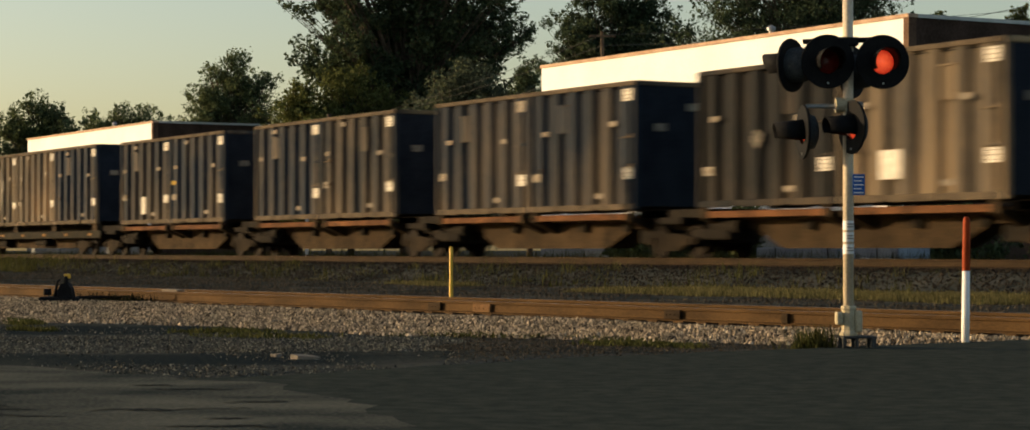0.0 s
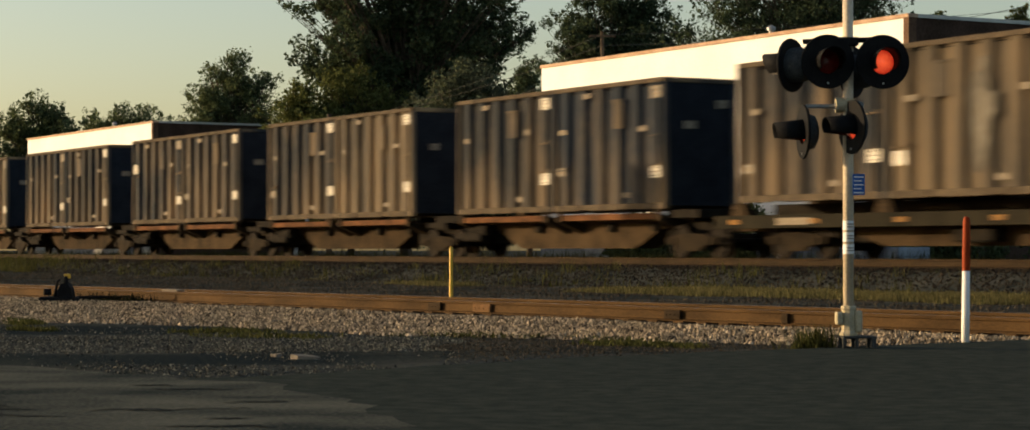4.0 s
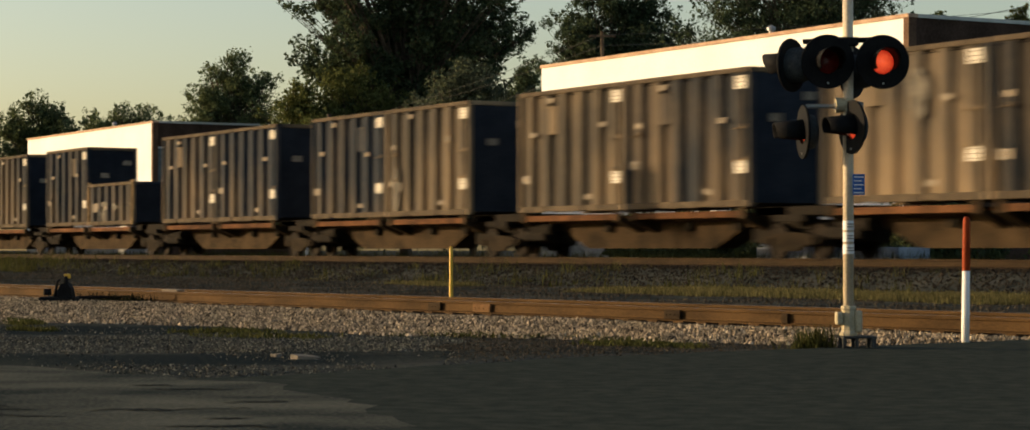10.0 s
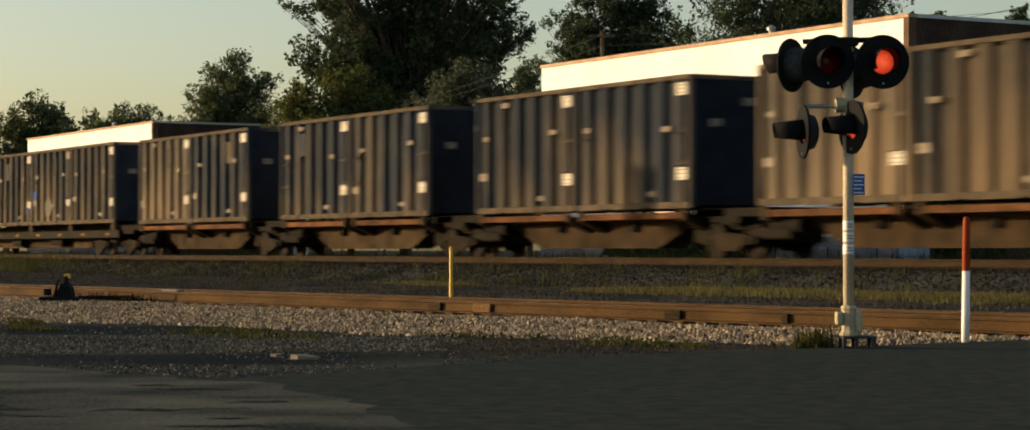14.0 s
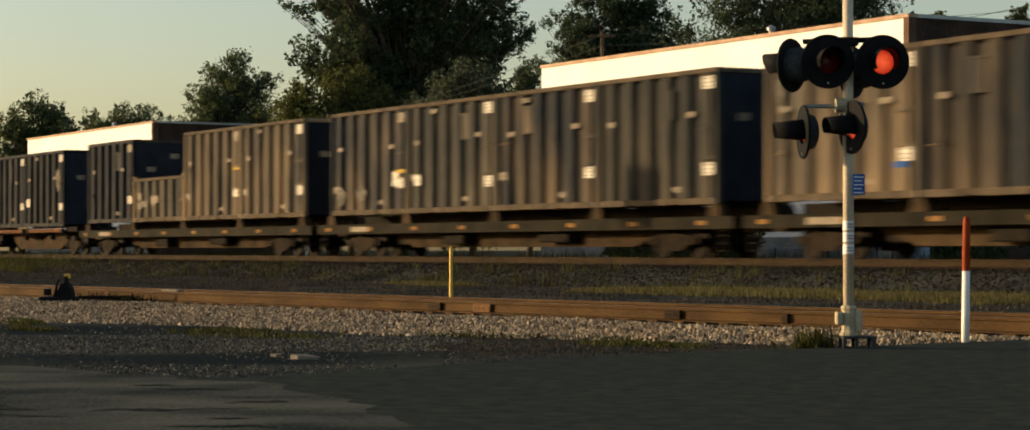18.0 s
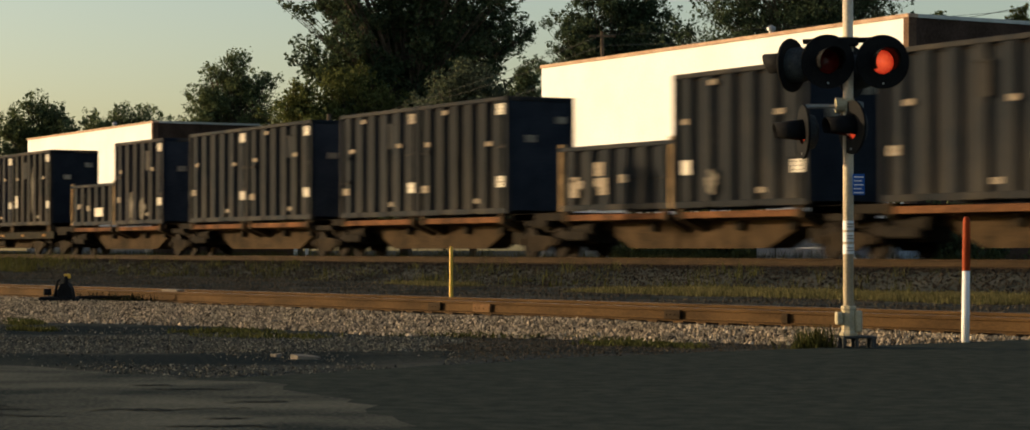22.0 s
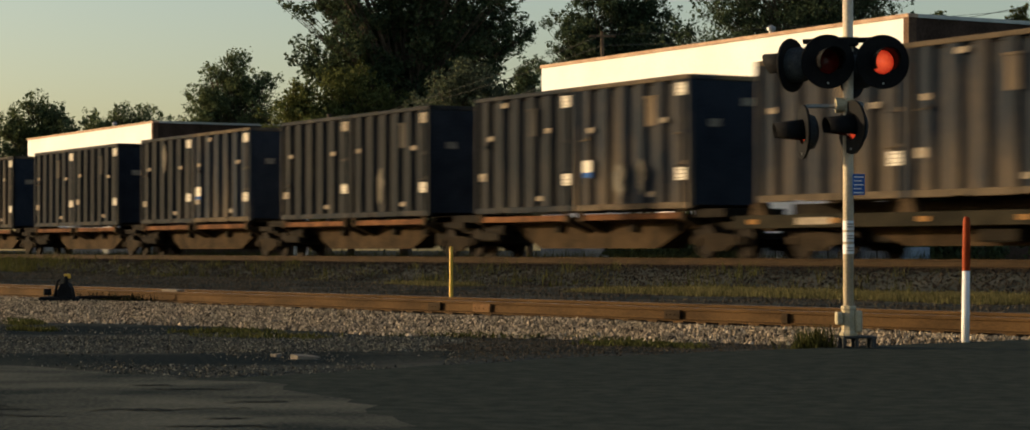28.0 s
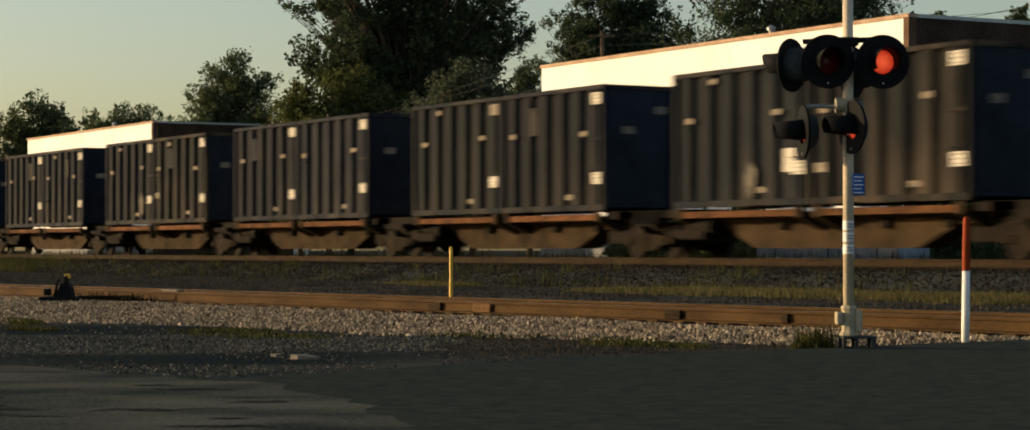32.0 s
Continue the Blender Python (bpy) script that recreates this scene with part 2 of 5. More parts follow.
def prism(bm, outline, y0, y1, plane="xz"):
    """An outline of (a, b) pairs pushed along the third axis."""
    def at(a, b, c):
        return (a, c, b) if plane == "xz" else ((c, a, b) if plane == "yz" else (a, b, c))
    f = [bm.verts.new(at(a, b, y0)) for a, b in outline]
    g = [bm.verts.new(at(a, b, y1)) for a, b in outline]
    bm.faces.new(f)
    bm.faces.new(list(reversed(g)))
    n = len(f)
    for i in range(n):
        bm.faces.new((f[i], g[i], g[(i + 1) % n], f[(i + 1) % n]))
    bmesh.ops.recalc_face_normals(bm, faces=bm.faces[:])
    return bm


def empty(name, m=None):
    ob = new(name)
    ob.empty_display_size = 0.3
    if m is not None:
        ob.matrix_basis = m
    return ob


# ---- ground ----
PAVED_EDGE = ((-60.0, 5.0), (-21.0, 5.15), (-17.0, 5.4), (-15.7, 6.0), (-15.4, 7.0), (-16.6, 10.0), (-17.2, 13.3), (-17.8, 16.6))


def edge_gap(x, y):
    """Metres from the edge of the paving out into the dirt."""
    best = 99.0
    for (a, b), (c, d) in zip(PAVED_EDGE, PAVED_EDGE[1:]):
        ux, uy = c - a, d - b
        q = min(max(((x - a) * ux + (y - b) * uy) / (ux * ux + uy * uy), 0.0), 1.0)
        gap = math.hypot(x - a - q * ux, y - b - q * uy)
        if gap < abs(best):
            best = gap if ux * (y - b) - uy * (x - a) > 0 else -gap
    return best


def ground_z(x, y):
    """Flat lot, then the bank of the main line."""
    e = min(max((y - 29.6) / 2.9, 0.0), 1.0)
    f = min(max((y - 39.0) / 3.0, 0.0), 1.0)
    bank = 0.52 * e * e * (3 - 2 * e) - 0.35 * f
    off = abs(y - 20.86 - (x + 2.78) * 0.1334)          # the siding lies in a shallow dip
    dip = 0.065 * min(max((1.75 - off) / 0.5, 0.0), 1.0)
    dip += 0.09 * math.exp(-((20.86 + (x + 2.78) * 0.1334 - y - 1.06) / 0.2) ** 2)
    if -40.0 < x < -13.0 and 3.0 < y < 17.5:
        dip += 0.105 * math.exp(-((edge_gap(x, y) - 0.34) / 0.30) ** 2) * (0.75 + 0.5 * noise.noise((x * 0.8, y * 0.8, 4.0)))
    return -0.02 + bank - dip + (0.025 * noise.noise((x * 0.35, y * 0.35, 0.0)) if y < 60 else 0)


def build_ground():
    xs = [-3000, -1200, -600, -300, -220] + [-180 + 1.0 * i for i in range(100)] + [-80 + 0.4 * i for i in range(100)] + [-40 + 0.2 * i for i in range(140)] + [-12 + 0.5 * i for i in range(34)] + [10, 30, 80, 300, 1500]
    ys = [-1500, -300, -80, -20, -5, 0] + [0.5 * i for i in range(1, 8)] + [4.0 + 0.2 * i for i in range(75)] + [19.0 + 0.5 * i for i in range(62)] + [55, 65, 90, 150, 300, 700, 1500, 3000]
    verts = [(x, y, ground_z(x, y)) for y in ys for x in xs]
    n = len(xs)
    faces = [(j * n + i, j * n + i + 1, (j + 1) * n + i + 1, (j + 1) * n + i) for j in range(len(ys) - 1) for i in range(n - 1)]
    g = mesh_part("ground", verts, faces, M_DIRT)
    g.data.polygons.foreach_set("use_smooth", [True] * len(faces))
    tagged(g, "dark packed dirt and gravel lot beside railway tracks", "ground", kind="structure")


build_ground()


def ragged_sheet(name, outline, z, thick, mat, step=0.25, amp=0.18):
    pts = []
    for i, (a, b) in enumerate(outline):
        c, d = outline[(i + 1) % len(outline)]
        n = max(1, int(math.hypot(c - a, d - b) / step))
        for k in range(n):
            x, y = a + (c - a) * k / n, b + (d - b) * k / n
            w = noise.noise_vector((x * 0.7, y * 0.7, 3.0)) + 0.6 * noise.noise_vector((x * 2.6, y * 2.6, 8.0)) + 0.3 * noise.noise_vector((x * 7.0, y * 7.0, 5.0))
            pts.append((x + amp * w.x, y + amp * w.y))
    bm = bmesh.new()
    top = [bm.verts.new((x, y, z)) for x, y in pts]
    bm.faces.new(top)
    if thick:
        low = [bm.verts.new((x, y, z - thick)) for x, y in pts]
        n = len(pts)
        for i in range(n):
            bm.faces.new((top[i], low[i], low[(i + 1) % n], top[(i + 1) % n]))
    bmesh.ops.recalc_face_normals(bm, faces=bm.faces[:])
    bmesh.ops.triangulate(bm, faces=[f for f in bm.faces if len(f.verts) > 4])
    return part(name, bm, mat)


road = ragged_sheet("road", [(-15.0, -14), (-15.0, 5.2), (-15.4, 7.0), (-16.6, 10.0), (-17.2, 13.3), (-17.8, 16.6), (-17.8, 17.0), (-6, 17.0), (-6, -14)], 0.025, 0.12, M_ASPHALT)
tagged(road, "dark worn asphalt road leading over the crossing", "road", kind="structure")
apron = ragged_sheet("pavement", [(-60, -10), (-60, 5.0), (-21.0, 5.15), (-17.0, 5.4), (-14.3, 6.3), (-13.1, 6.05), (-11.6, 5.6), (-10.7, 5.3), (-9.7, 4.85), (-9.0, -10)], 0.0262, 0.0, M_APRON, amp=0.3)
tagged(apron, "pale cracked old asphalt apron beside the road", "pavement", kind="structure")


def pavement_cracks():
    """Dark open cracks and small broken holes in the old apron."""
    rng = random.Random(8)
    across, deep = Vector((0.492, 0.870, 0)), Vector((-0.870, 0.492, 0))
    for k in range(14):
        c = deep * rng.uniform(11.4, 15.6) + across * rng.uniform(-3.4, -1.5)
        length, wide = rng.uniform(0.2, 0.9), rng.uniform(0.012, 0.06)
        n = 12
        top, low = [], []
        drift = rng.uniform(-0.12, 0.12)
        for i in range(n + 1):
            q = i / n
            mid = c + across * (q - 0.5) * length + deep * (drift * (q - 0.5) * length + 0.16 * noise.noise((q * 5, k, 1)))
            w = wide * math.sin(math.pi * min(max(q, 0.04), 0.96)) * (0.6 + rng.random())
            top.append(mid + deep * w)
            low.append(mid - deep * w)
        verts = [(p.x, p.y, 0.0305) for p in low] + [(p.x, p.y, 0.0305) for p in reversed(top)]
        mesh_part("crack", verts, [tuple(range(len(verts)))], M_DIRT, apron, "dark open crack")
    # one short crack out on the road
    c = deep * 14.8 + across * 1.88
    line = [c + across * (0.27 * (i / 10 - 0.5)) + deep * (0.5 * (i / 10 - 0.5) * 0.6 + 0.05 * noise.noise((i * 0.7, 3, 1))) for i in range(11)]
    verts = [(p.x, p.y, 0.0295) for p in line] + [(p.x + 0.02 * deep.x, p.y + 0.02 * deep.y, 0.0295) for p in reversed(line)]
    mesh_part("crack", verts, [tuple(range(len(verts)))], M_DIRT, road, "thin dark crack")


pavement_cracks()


# ---- tracks ----
RAIL_OUTLINE = ((-0.070, 0.0), (0.070, 0.0), (0.070, 0.012), (0.012, 0.030), (0.010, 0.138), (0.034, 0.146), (0.036, 0.178), (0.030, 0.186), (-0.030, 0.186), (-0.036, 0.178), (-0.034, 0.146), (-0.010, 0.138), (-0.012, 0.030), (-0.070, 0.012))


def build_track(name, label, m, x0, x1, tie_step, near, steel):
    track = tagged(empty(name, m), label, "railway track", kind="structure")
    for y in (-0.7535, 0.7535):
        bm = prism(bmesh.new(), [(a + y, b) for a, b in RAIL_OUTLINE], x0, x1, "yz")
        rail = part("rail", bm, steel, track)
        rail.data.materials.append(M_RAILTOP)
        for p in rail.data.polygons:
            if p.normal.z > 0.9 and p.center.z > 0.18:
                p.material_index = 1
    bm = box(bmesh.new(), -0.115, 0.115, -1.3, 1.3, -0.2, -0.018, 0.012)
    tie = part("tie", bm, M_TIE, track)
    plate_bm = box(bmesh.new(), -0.10, 0.10, -0.17, 0.17, -0.018, 0.004)
    plate = part("tie_plate", plate_bm, M_RUST, tie)
    plate.location = (0, -0.7535, 0)
    tie.location = (x0 + 0.3, 0, 0)
    n = int((x1 - x0) / tie_step)
    for i in range(1, n):
        x = x0 + 0.3 + i * tie_step
        t = share("tie", tie, track, pose(x + random.uniform(-0.03, 0.03), random.uniform(-0.05, 0.05), 0, 0, 0, random.uniform(-1, 1)))
        if near:
            for y in (-0.7535, 0.7535):
                share("tie_plate", plate, t, pose(0, y, 0))
    return track


M_RUST_MAIN = material("dark_rusty_rail", (0.014, 0.0095, 0.006), (0.045, 0.029, 0.015), 0.75, 4.0, 60.0, 0.4, stretch=(0.3, 1, 1), spread=0.35)
siding = build_track("siding_track", "rusty siding track with worn rails on gravel", pose(-2.78, 20.86, -0.016, 0, 0, 7.6), -150, 25, 0.53, True, M_RUST)
M_RUST_PALE = material("fresh_rust", (0.10, 0.055, 0.025), (0.16, 0.09, 0.042), 0.75, 4.0, 60.0, 0.3)
for x0, length, mat, word in ((-28.85, 0.34, M_RUST_MAIN, "dark joint bar"), (-23.2, 0.34, M_RUST_MAIN, "dark joint bar"), (-27.6, 0.45, M_RUST_PALE, "clean rusty joint bar"), (-21.0, 0.12, M_RUST_MAIN, "dark joint bar")):
    bm = box(bmesh.new(), x0 - length / 2, x0 + length / 2, -0.822, -0.775, 0.022, 0.15, 0.008)
    for k in range(4):
        xb = x0 - length * 0.36 + length * 0.24 * k
        box(bm, xb - 0.018, xb + 0.018, -0.830, -0.822, 0.07, 0.095)
    part("joint_bar", bm, mat, siding, word)
build_track("main_track", "main line track on a raised ballast bank", pose(0, 35.37, 0.544), -420, 90, 0.53, False, M_RUST_MAIN)


# ---- loose stones ----
def stones(name, label, spots, mat, lo, hi, sub=1):
    """Many small angular stones, each a squashed eight-sided lump."""
    rng = np.random.default_rng(5)
    base = np.array([(1, 0, -0.7), (-1, 0, -0.7), (0, 1, -0.7), (0, -1, -0.7), (0, 0, 1)], float)
    tri = np.array([(0, 2, 4), (2, 1, 4), (1, 3, 4), (3, 0, 4)])   # the half that lies in the ground is left away
    n = len(spots)
    r = rng.uniform(lo, hi, (n, 1, 1))
    v = base[None] * rng.uniform(0.6, 1.25, (n, 5, 3)) * r
    v[:, :, 2] *= 0.7
    a = rng.uniform(0, 6.28, n)
    c, s = np.cos(a)[:, None], np.sin(a)[:, None]
    tilt = rng.uniform(-0.5, 0.5, (n, 1))
    x, y, z = v[:, :, 0] * c - v[:, :, 1] * s, v[:, :, 0] * s + v[:, :, 1] * c, v[:, :, 2]
    z = z + tilt * x
    p = np.array(spots)
    verts = np.stack([x + p[:, None, 0], y + p[:, None, 1], z + p[:, None, 2]], -1).reshape(-1, 3)
    faces = (tri[None] + (np.arange(n) * 5)[:, None, None]).reshape(-1, 3)
    ob = mesh_part(name, verts.tolist(), faces.tolist(), mat)
    return tagged(ob, label, "gravel", kind="stuff")


def siding_y(x):
    return 20.86 + (x + 2.78) * 0.1334


def pad_edge(x):
    """Where the gravel along the siding gives out."""
    return (14.2 + (x + 18.4) * 0.6 if x > -27.5 else 8.75) + 0.7 * noise.noise((x * 0.3, 1.7, 0))


def scatter_siding(n):
    out = []
    while len(out) < n:
        x = random.uniform(-62, -14)
        y = random.uniform(7.0, siding_y(x) + 1.2)
        if not 1.0 < -x / y < 3.5 or (x > -17.7 and y < 17):
            continue
        if abs(y - siding_y(x)) < 1.3 and random.random() < 0.75:
            continue
        if -0.62 < siding_y(x) - y - 0.76 - 0.47 < 0.12 + 0.1 * noise.noise((x * 3.0, 2.0, 6.0)) or abs(y - siding_y(x) - 0.76) < 0.15:
            continue
        far, side = -0.870 * x + 0.492 * y, 0.492 * x + 0.870 * y
        if far < 24.7 + min(4.5, max(-3.4, -0.9 * side)) + 0.9 * noise.noise((x * 0.5, y * 0.5, 7)):
            continue
        if y > pad_edge(x) + 0.25 * noise.noise((x * 2.0, y * 2.0, 5)):
            out.append((x, y, ground_z(x, y) + random.uniform(-0.012, 0.022)))
    return out


def scatter_lot(n):
    out = []
    while len(out) < n:
        x = random.uniform(-36, -15.5)
        y = random.uniform(5.2, 14.2)
        if not 1.0 < -x / y < 3.5 or y > pad_edge(x) + 0.1 or x > -15.6 - 0.17 * (y - 5):
            continue
        far = -0.870 * x + 0.492 * y            # depth into the lot
        side = 0.492 * x + 0.870 * y
        wob = 0.6 * noise.noise((x * 0.12, y * 0.12, 9)) + 0.4 * noise.noise((x * 0.5, y * 0.5, 2))
        d = far + wob
        keep = 0.95 if 21.3 < d < 25.2 else 0.55
        if 18.9 < d < 21.3 and side < -0.6:
            keep = 0.06
        if d > 25.6 and side < -3.0:
            keep = 0.10
        keep += 0.4 * noise.noise((x * 0.35, y * 1.3, 5))
        if edge_gap(x, y) < 0.55:
            keep *= 0.15
        if random.random() < keep:
            out.append((x, y, ground_z(x, y) + random.uniform(-0.008, 0.012)))
    return out


def scatter_main(n):
    out = []
    while len(out) < n:
        x = random.uniform(-125, -30)
        y = random.uniform(29.8, 34.3)
        out.append((x, y, ground_z(x, y) + random.uniform(-0.015, 0.03)))
    return out


def scatter_between(n):
    out = []
    while len(out) < n:
        x = random.uniform(-95, -20)
        y = random.uniform(siding_y(x) + 0.9, 30.0)
        if 1.0 < -x / y < 3.5 and random.random() < 0.6 + 0.8 * noise.noise((x * 0.3, y * 0.3, 4)):
            out.append((x, y, ground_z(x, y) + random.uniform(-0.015, 0.02)))
    return out


stones("field_gravel", "brown dirt and stone between the tracks", scatter_between(30000), M_STONE_BROWN, 0.015, 0.04)
stones("siding_gravel", "pale grey crushed stone ballast along the siding", scatter_siding(105000), M_STONE, 0.011, 0.038)
lot_spots = scatter_lot(24000)
by_road = [0.492 * p[0] + 0.870 * p[1] > -0.7 + 0.8 * noise.noise((p[0] * 0.6, p[1] * 0.6, 12)) for p in lot_spots]
stones("lot_gravel", "small grey brown stones strewn over the dirt lot", [p for p, b in zip(lot_spots, by_road) if not b], M_STONE_LOT, 0.006, 0.018)
stones("verge_gravel", "dark fine grit along the edge of the road", [p for p, b in zip(lot_spots, by_road) if b], M_STONE_BROWN, 0.005, 0.015)
stones("main_gravel", "dark oily crushed stone ballast of the main line bank", scatter_main(50000), M_STONE_DARK, 0.02, 0.05)


M_PLINTH = material("grey_concrete", (0.16, 0.17, 0.165), (0.30, 0.305, 0.29), 0.9, 1.0, 15.0, 0.3)
M_CORNER = material("weathered_brick_corner", (0.085, 0.05, 0.033), (0.16, 0.098, 0.064), 0.85, 2.0, 20.0, 0.3)


# ---- white warehouses behind the tracks ----
def warehouse(x0, x1, y0, y1, top, label):
    w = tagged(empty("warehouse", pose(x0, y0, 0.1)), label, "building")
    L, D, t = x1 - x0, y1 - y0, 0.3
    part("front_wall", box(bmesh.new(), 0, L - 0.26, 0, t, 0, top - 0.12), M_WHITE, w, "sunlit white painted front wall")
    part("rear_wall", box(bmesh.new(), 0, L, D - t, D, 0, top - 0.12), M_WHITE, w)
    part("side_wall", box(bmesh.new(), 0, t, t, D - t, 0, top - 0.12), M_WHITE, w)
    part("corner_pilaster", box(bmesh.new(), L - 0.26, L, -0.01, t, 0, top - 0.12), M_CORNER, w, "brown brick corner")
    part("brick_band", box(bmesh.new(), L - t, L, t, D - t, top - 1.5, top - 0.12), M_BRICK, w, "dark brown brick upper wall")
    part("base_wall", box(bmesh.new(), L - t, L, t, D - t, 0, top - 3.72), M_BRICK, w)
    part("plinth", box(bmesh.new(), 0, L + 0.04, -0.05, 0, 0, 1.3, 0.01), M_PLINTH, w, "grey concrete plinth")
    part("trim_band", box(bmesh.new(), L - t, L + 0.06, t, D - t, top - 1.6, top - 1.5), M_TRIM, w)
    part("trim_band", box(bmesh.new(), L - t, L + 0.06, t, D - t, top - 3.72, top - 3.62), M_SIDING, w)
    z0, z1 = top - 3.62, top - 1.6
    n = 12
    first = part("siding_board", box(bmesh.new(), L - t, L, t, D - t, z0, z0 + (z1 - z0) / n - 0.006), M_SIDING, w, "blue grey horizontal metal siding")
    for i in range(1, n):
        share("siding_board", first, w, pose(0.012 * (i % 2), 0, i * (z1 - z0) / n))
    part("roof", box(bmesh.new(), t, L - t, t, D - t, top - 0.5, top - 0.3), M_ROOF, w)
    part("coping", box(bmesh.new(), -0.05, L + 0.05, -0.06, t + 0.04, top - 0.12, top), M_COPING, w)
    part("coping", box(bmesh.new(), L - t - 0.04, L + 0.05, t + 0.04, D, top - 0.12, top), M_TRIM, w)
    part("coping", box(bmesh.new(), -0.05, t + 0.04, t + 0.04, D, top - 0.12, top), M_TRIM, w)
    bm = lathe(bmesh.new(), [(0.09, -0.35), (0.09, 0.18), (0.16, 0.2), (0.16, 0.3), (0.05, 0.38), (0.0, 0.38)], 10, pose(L * 0.64, 0.7, top))
    part("roof_vent", bm, M_GREY, w)
    return w


warehouse(-79.1, -55.9, 46, 76, 8.37, "white painted warehouse with brown brick end, catching the low sun")
warehouse(-148.0, -124.0, 46, 55.2, 8.37, "smaller white warehouse with a brick end farther down the line")


# ---- trees ----
def tree(x, y, height, lobes, mat, leaf, count, label, seed, trunk=0.35):
    """lobes: (side, up, deep, radius) of each leafy bough in metres; side runs along the picture's width."""
    rng = np.random.default_rng(seed)
    t = tagged(empty("tree", pose(x, y, -0.1, 0, 0, 60.5)), label, "tree")
    low = min(l[1] for l in lobes)
    fork = max(1.5, low * 0.7)
    top = (0.2, 0.1, fork + (height - fork) * 0.6)
    sticks = [((0, 0, -0.3), (0.1, 0, fork), trunk, trunk * 0.75), ((0.1, 0, fork), top, trunk * 0.75, trunk * 0.2)]
    for sx, up, dp, r in lobes:
        base_z = min(fork + 0.35 * max(0, up - fork), top[2])
        mid = (sx * 0.45, dp * 0.45, (base_z + up) / 2 + 0.05 * abs(sx))
        sticks += [((0.1, 0, base_z), mid, trunk * 0.22, trunk * 0.12), (mid, (sx, dp, up), trunk * 0.12, trunk * 0.03)]
    verts, faces = [], []
    for p0, p1, ra, rb in sticks:
        turn = (Vector(p1) - Vector(p0)).to_track_quat("Z", "Y")
        n, k = (9 if ra > 0.2 else 5), len(verts)
        for p, r in ((p0, ra), (p1, rb)):
            verts += [tuple(Vector(p) + turn @ Vector((r * math.cos(6.2832 * i / n), r * math.sin(6.2832 * i / n), 0))) for i in range(n)]
        faces += [(k + i, k + (i + 1) % n, k + n + (i + 1) % n, k + n + i) for i in range(n)]
    mesh_part("trunk", verts, faces, M_BARK, t)
    verts, faces = [], []
    total = sum(l[3] ** 2 for l in lobes)
    for sx, up, dp, r in lobes:
        n = int(count * r * r / total)
        clumps = max(5, int(n / 26))
        d = rng.normal(size=(clumps, 3))
        d /= np.linalg.norm(d, axis=1)[:, None]
        centres = np.array((sx, dp, up)) + d * (r * rng.uniform(0.35, 1.0, (clumps, 1)) ** 0.6) * np.array((1, 1, 0.85))
        which = rng.integers(0, clumps, n)
        pos = centres[which] + rng.normal(size=(n, 3)) * r * 0.24
        nor = rng.normal(size=(n, 3)) + np.array((0, 0, 0.5))
        nor /= np.linalg.norm(nor, axis=1)[:, None]
        tan = np.cross(nor, rng.normal(size=(n, 3)))
        tan /= np.linalg.norm(tan, axis=1)[:, None]
        bit = np.cross(nor, tan)
        s = leaf * rng.uniform(0.6, 1.4, (n, 1))
        q = np.stack([pos - tan * s, pos + bit * s * 0.55, pos + tan * s, pos - bit * s * 0.55], 1)
        b = len(verts)
        verts += q.reshape(-1, 3).tolist()
        faces += [(b + 4 * i, b + 4 * i + 1, b + 4 * i + 2, b + 4 * i + 3) for i in range(n)]
    mesh_part("crown", verts, faces, mat, t)
    return t


def boughs(seed, limbs, outline, low, r0, r1, fill=0, deep=0.8):
    """Leafy lobes along limbs that fan out from the stem. outline: (height, reach to one side, reach to the other)."""
    rng = np.random.default_rng(seed)
    zs = [o[0] for o in outline]
    top = zs[-1]
    out = []

    def reach(z, way):
        return float(np.interp(z, zs, [o[1 if way < 0 else 2] for o in outline]))

    for k in range(limbs):
        z_tip = zs[0] + (top - zs[0]) * (k + rng.uniform(0.1, 0.9)) / limbs
        way = -1 if rng.random() < 0.5 else 1
        turn = rng.uniform(-1.0, 1.0)
        far = max(0.4, reach(z_tip, way) * rng.uniform(0.84, 1.1))
        sx, sd = way * far * math.cos(turn), far * deep * math.sin(turn)
        z_root = max(low, z_tip - far * rng.uniform(0.45, 0.9))
        n = max(2, int(far / r0))
        for i in range(n):
            q = 0.16 + 0.84 * (i + rng.uniform(0, 0.6)) / n
            r = (r1 + (r0 - r1) * q) * rng.uniform(0.75, 1.2)
            out.append((sx * q + rng.normal() * 0.25 * r, z_root + (z_tip - z_root) * q ** 0.8 + rng.normal() * 0.3 * r, sd * q + rng.normal() * 0.4 * r, r))
        # a twig beyond the tip
        out.append((sx * 1.06 + rng.normal() * 0.2, z_tip + rng.uniform(0.0, 0.6) * r0, sd, r0 * rng.uniform(0.35, 0.6)))
    for i in range(fill):
        z = rng.uniform(zs[0], zs[0] + 0.93 * (top - zs[0]))
        q = rng.triangular(-0.85, 0.0, 0.85)
        out.append((q * reach(z, q), z, rng.uniform(-0.5, 0.5) * reach(z, 1) * deep, rng.uniform(r0, r1)))
    return out


